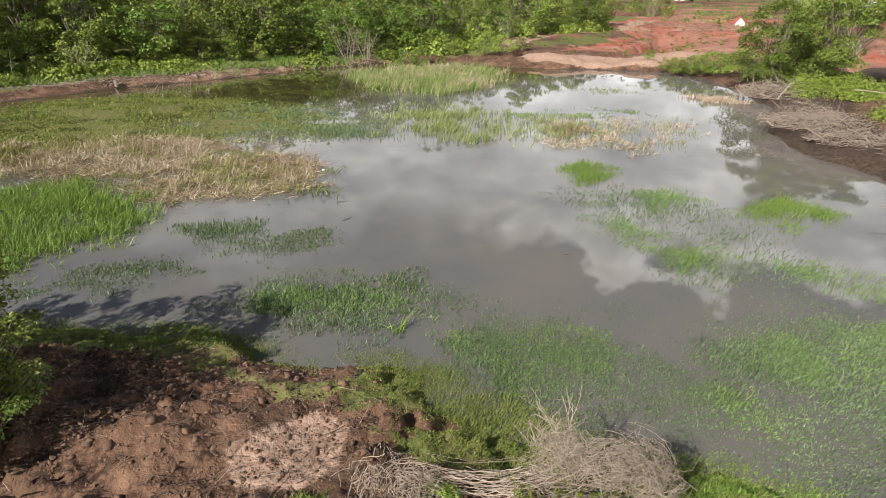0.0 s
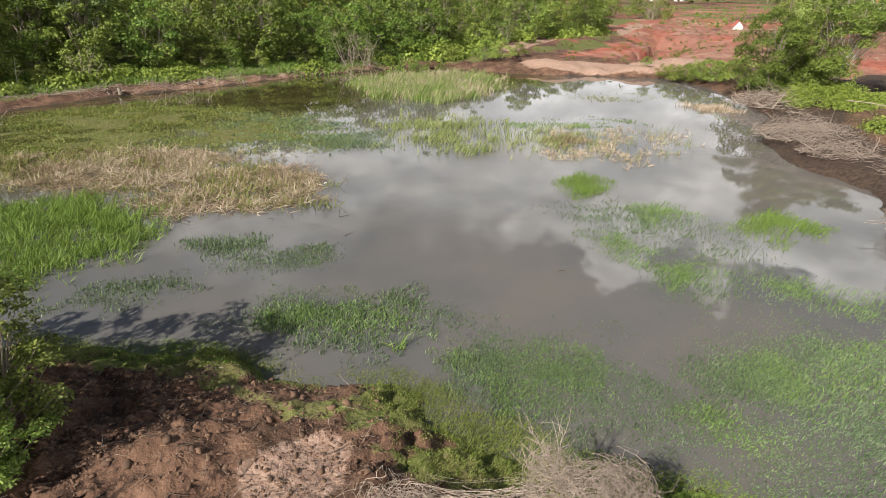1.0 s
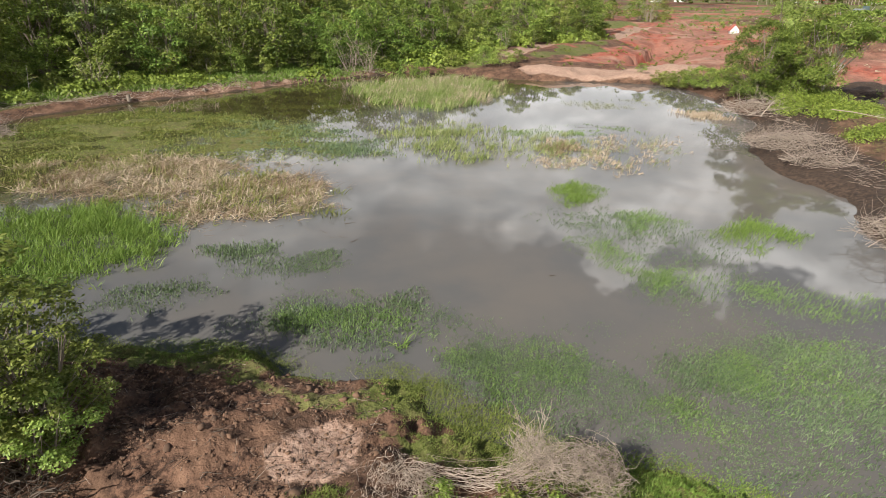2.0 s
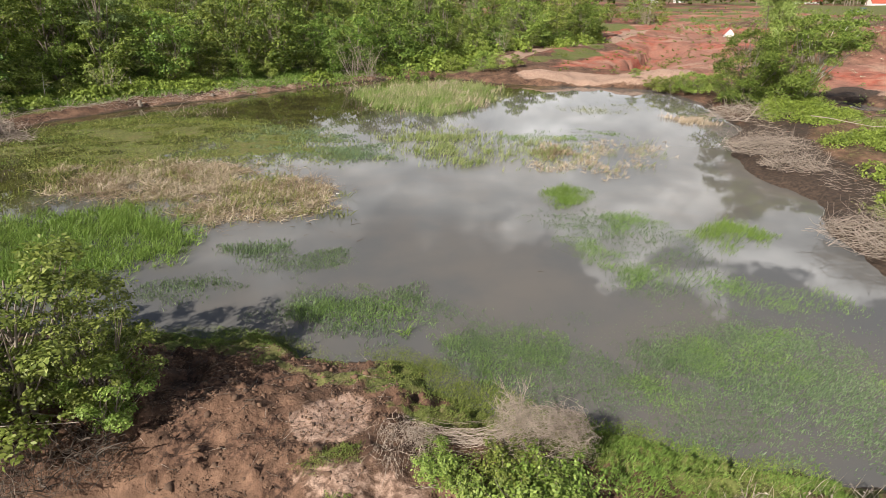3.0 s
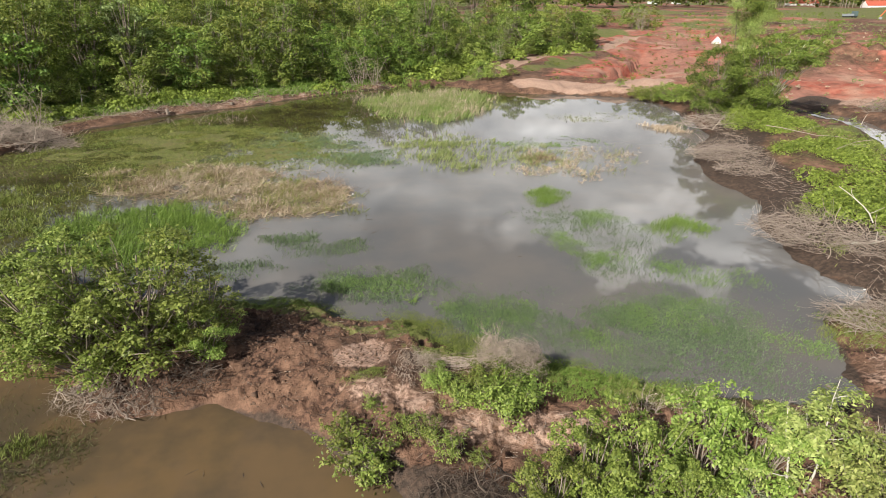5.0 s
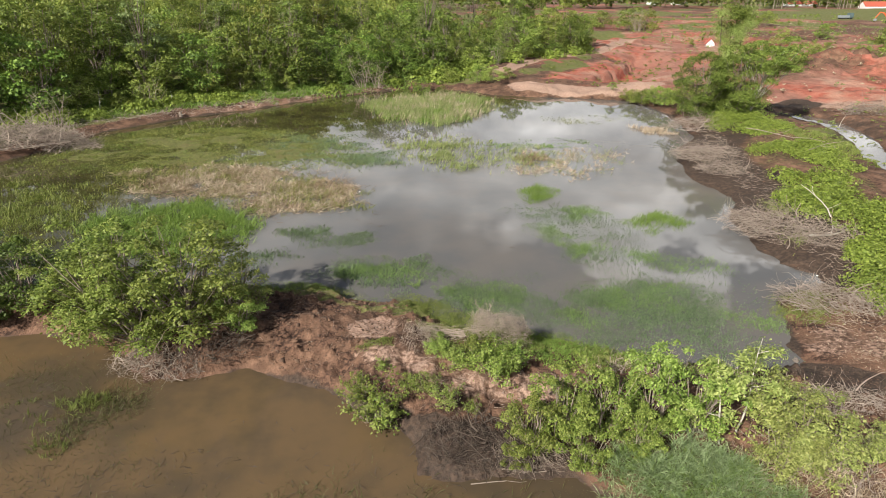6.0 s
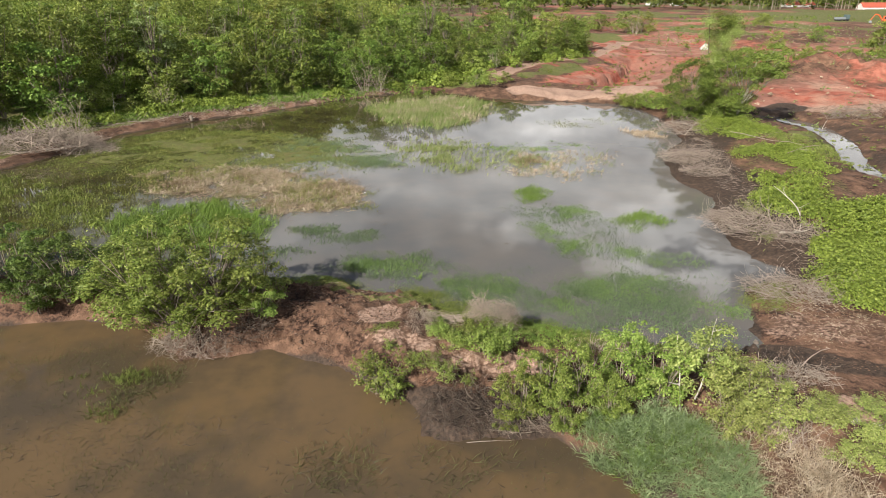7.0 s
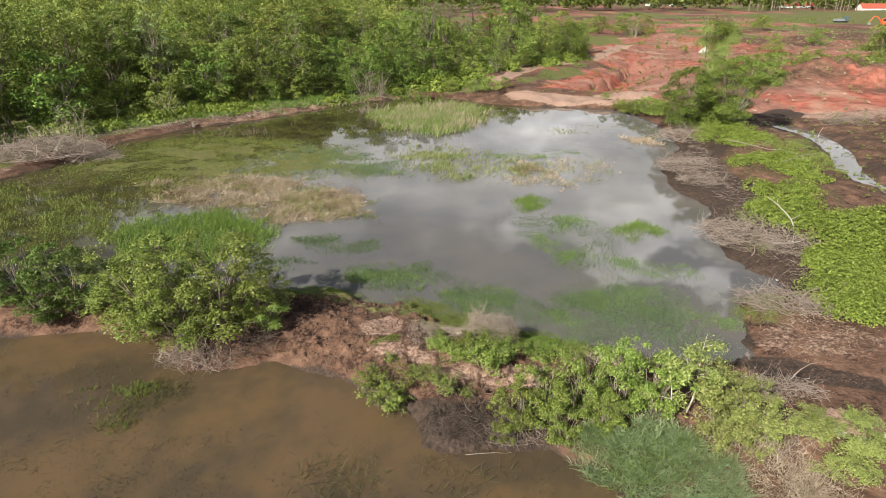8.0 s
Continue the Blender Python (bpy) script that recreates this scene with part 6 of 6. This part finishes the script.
THIN = tree_meshes(873, 1.1, 0.55, 60, 0.05, 0.1, 0.05, 9, 0.5)
for k, (x, y, h) in enumerate(((3.6, 4.6, 1.0), (4.6, 4.2, 1.15), (5.3, 4.0, 0.9), (6.3, 3.7, 1.1), (7.1, 3.4, 1.0), (7.9, 3.1, 0.9), (5.9, 3.4, 0.8), (8.5, 2.4, 0.9))):
    make_tree("bare_shrub", own(THIN), M_BRUSH, M_STRAW, stand(x, y, h, 77 * k), "thin grey leafless shrub behind the dyke's bushes", "shrub", "bare shrubs on the dyke", "wood", "foliage")


# pale trunks in the far treeline
rng = np.random.RandomState(88)
trunks = []
for _ in range(50):
    x = rng.uniform(250, 470)
    y = 440 + 0.14 * x + rng.uniform(-25, 10)
    trunks.append(limb(rng, (x, y, 0.5), (0, 0, 1), rng.uniform(12, 18), 0.17, 0.09, 4, 0.012))
tagged(part("far_trunks", fast_mesh("far_trunks", *tube_arrays(trunks, 5)), M_BRUSH, None), "pale slender trunks before the far treeline", "woodland", kind="stuff")


# ---------------------------------------------------------------- stones and pale scraps
def stone(name, x, y, size, seed, material, label, category="stone", flat=0.65):
    bm = bmesh.new()
    bmesh.ops.create_icosphere(bm, subdivisions=3, radius=1)
    for v in bm.verts:
        d = noise.noise(v.co * 1.3 + Vector((seed * 3.1, 0, 0))) * 0.45 + noise.noise(v.co * 3.7 + Vector((0, seed * 1.7, 0))) * 0.16
        v.co *= 1 + d
    me = bpy.data.meshes.new(name)
    bm.to_mesh(me)
    bm.free()
    ob = part(name, me, material, None)
    z = max(float(ground_z(np.array([x]), np.array([y]))[0]), 0.0)
    ob.matrix_basis = pose(x, y, z + size * flat * 0.35, 0, 0, seed * 41) @ Matrix.Diagonal((size, size * 0.8, size * flat, 1))
    return tagged(ob, label, category)


M_STONE = bark_material("weathered_stone", (0.09, 0.07, 0.055), (0.20, 0.165, 0.135), 11.0)
M_CHALK = bark_material("pale_stone", (0.42, 0.37, 0.32), (0.66, 0.61, 0.55), 9.0)
for k, (x, y, size) in enumerate(((9.75, 5.75, 0.11), (9.2, 6.1, 0.08), (13.9, 4.3, 0.22), (14.3, 3.9, 0.12))):
    stone("stone", x, y, size, k + 1, M_STONE, "rounded grey brown stone on the muddy bank")
for k, (x, y, size) in enumerate(((9.6, 0.75, 0.20), (9.9, 0.3, 0.13), (10.7, 0.35, 0.15))):
    stone("pale_stone", x, y, size, k + 7, M_CHALK, "pale bleached lump of earth among low shrubs", flat=0.5)
for k, (x, y, size) in enumerate(((14.2, 11.7, 0.05), (-5.3, 23.9, 0.07))):
    stone("white_scrap", x, y, size, k + 11, M_WHITE, "small white plastic scrap at the water's edge", "litter", 0.45)
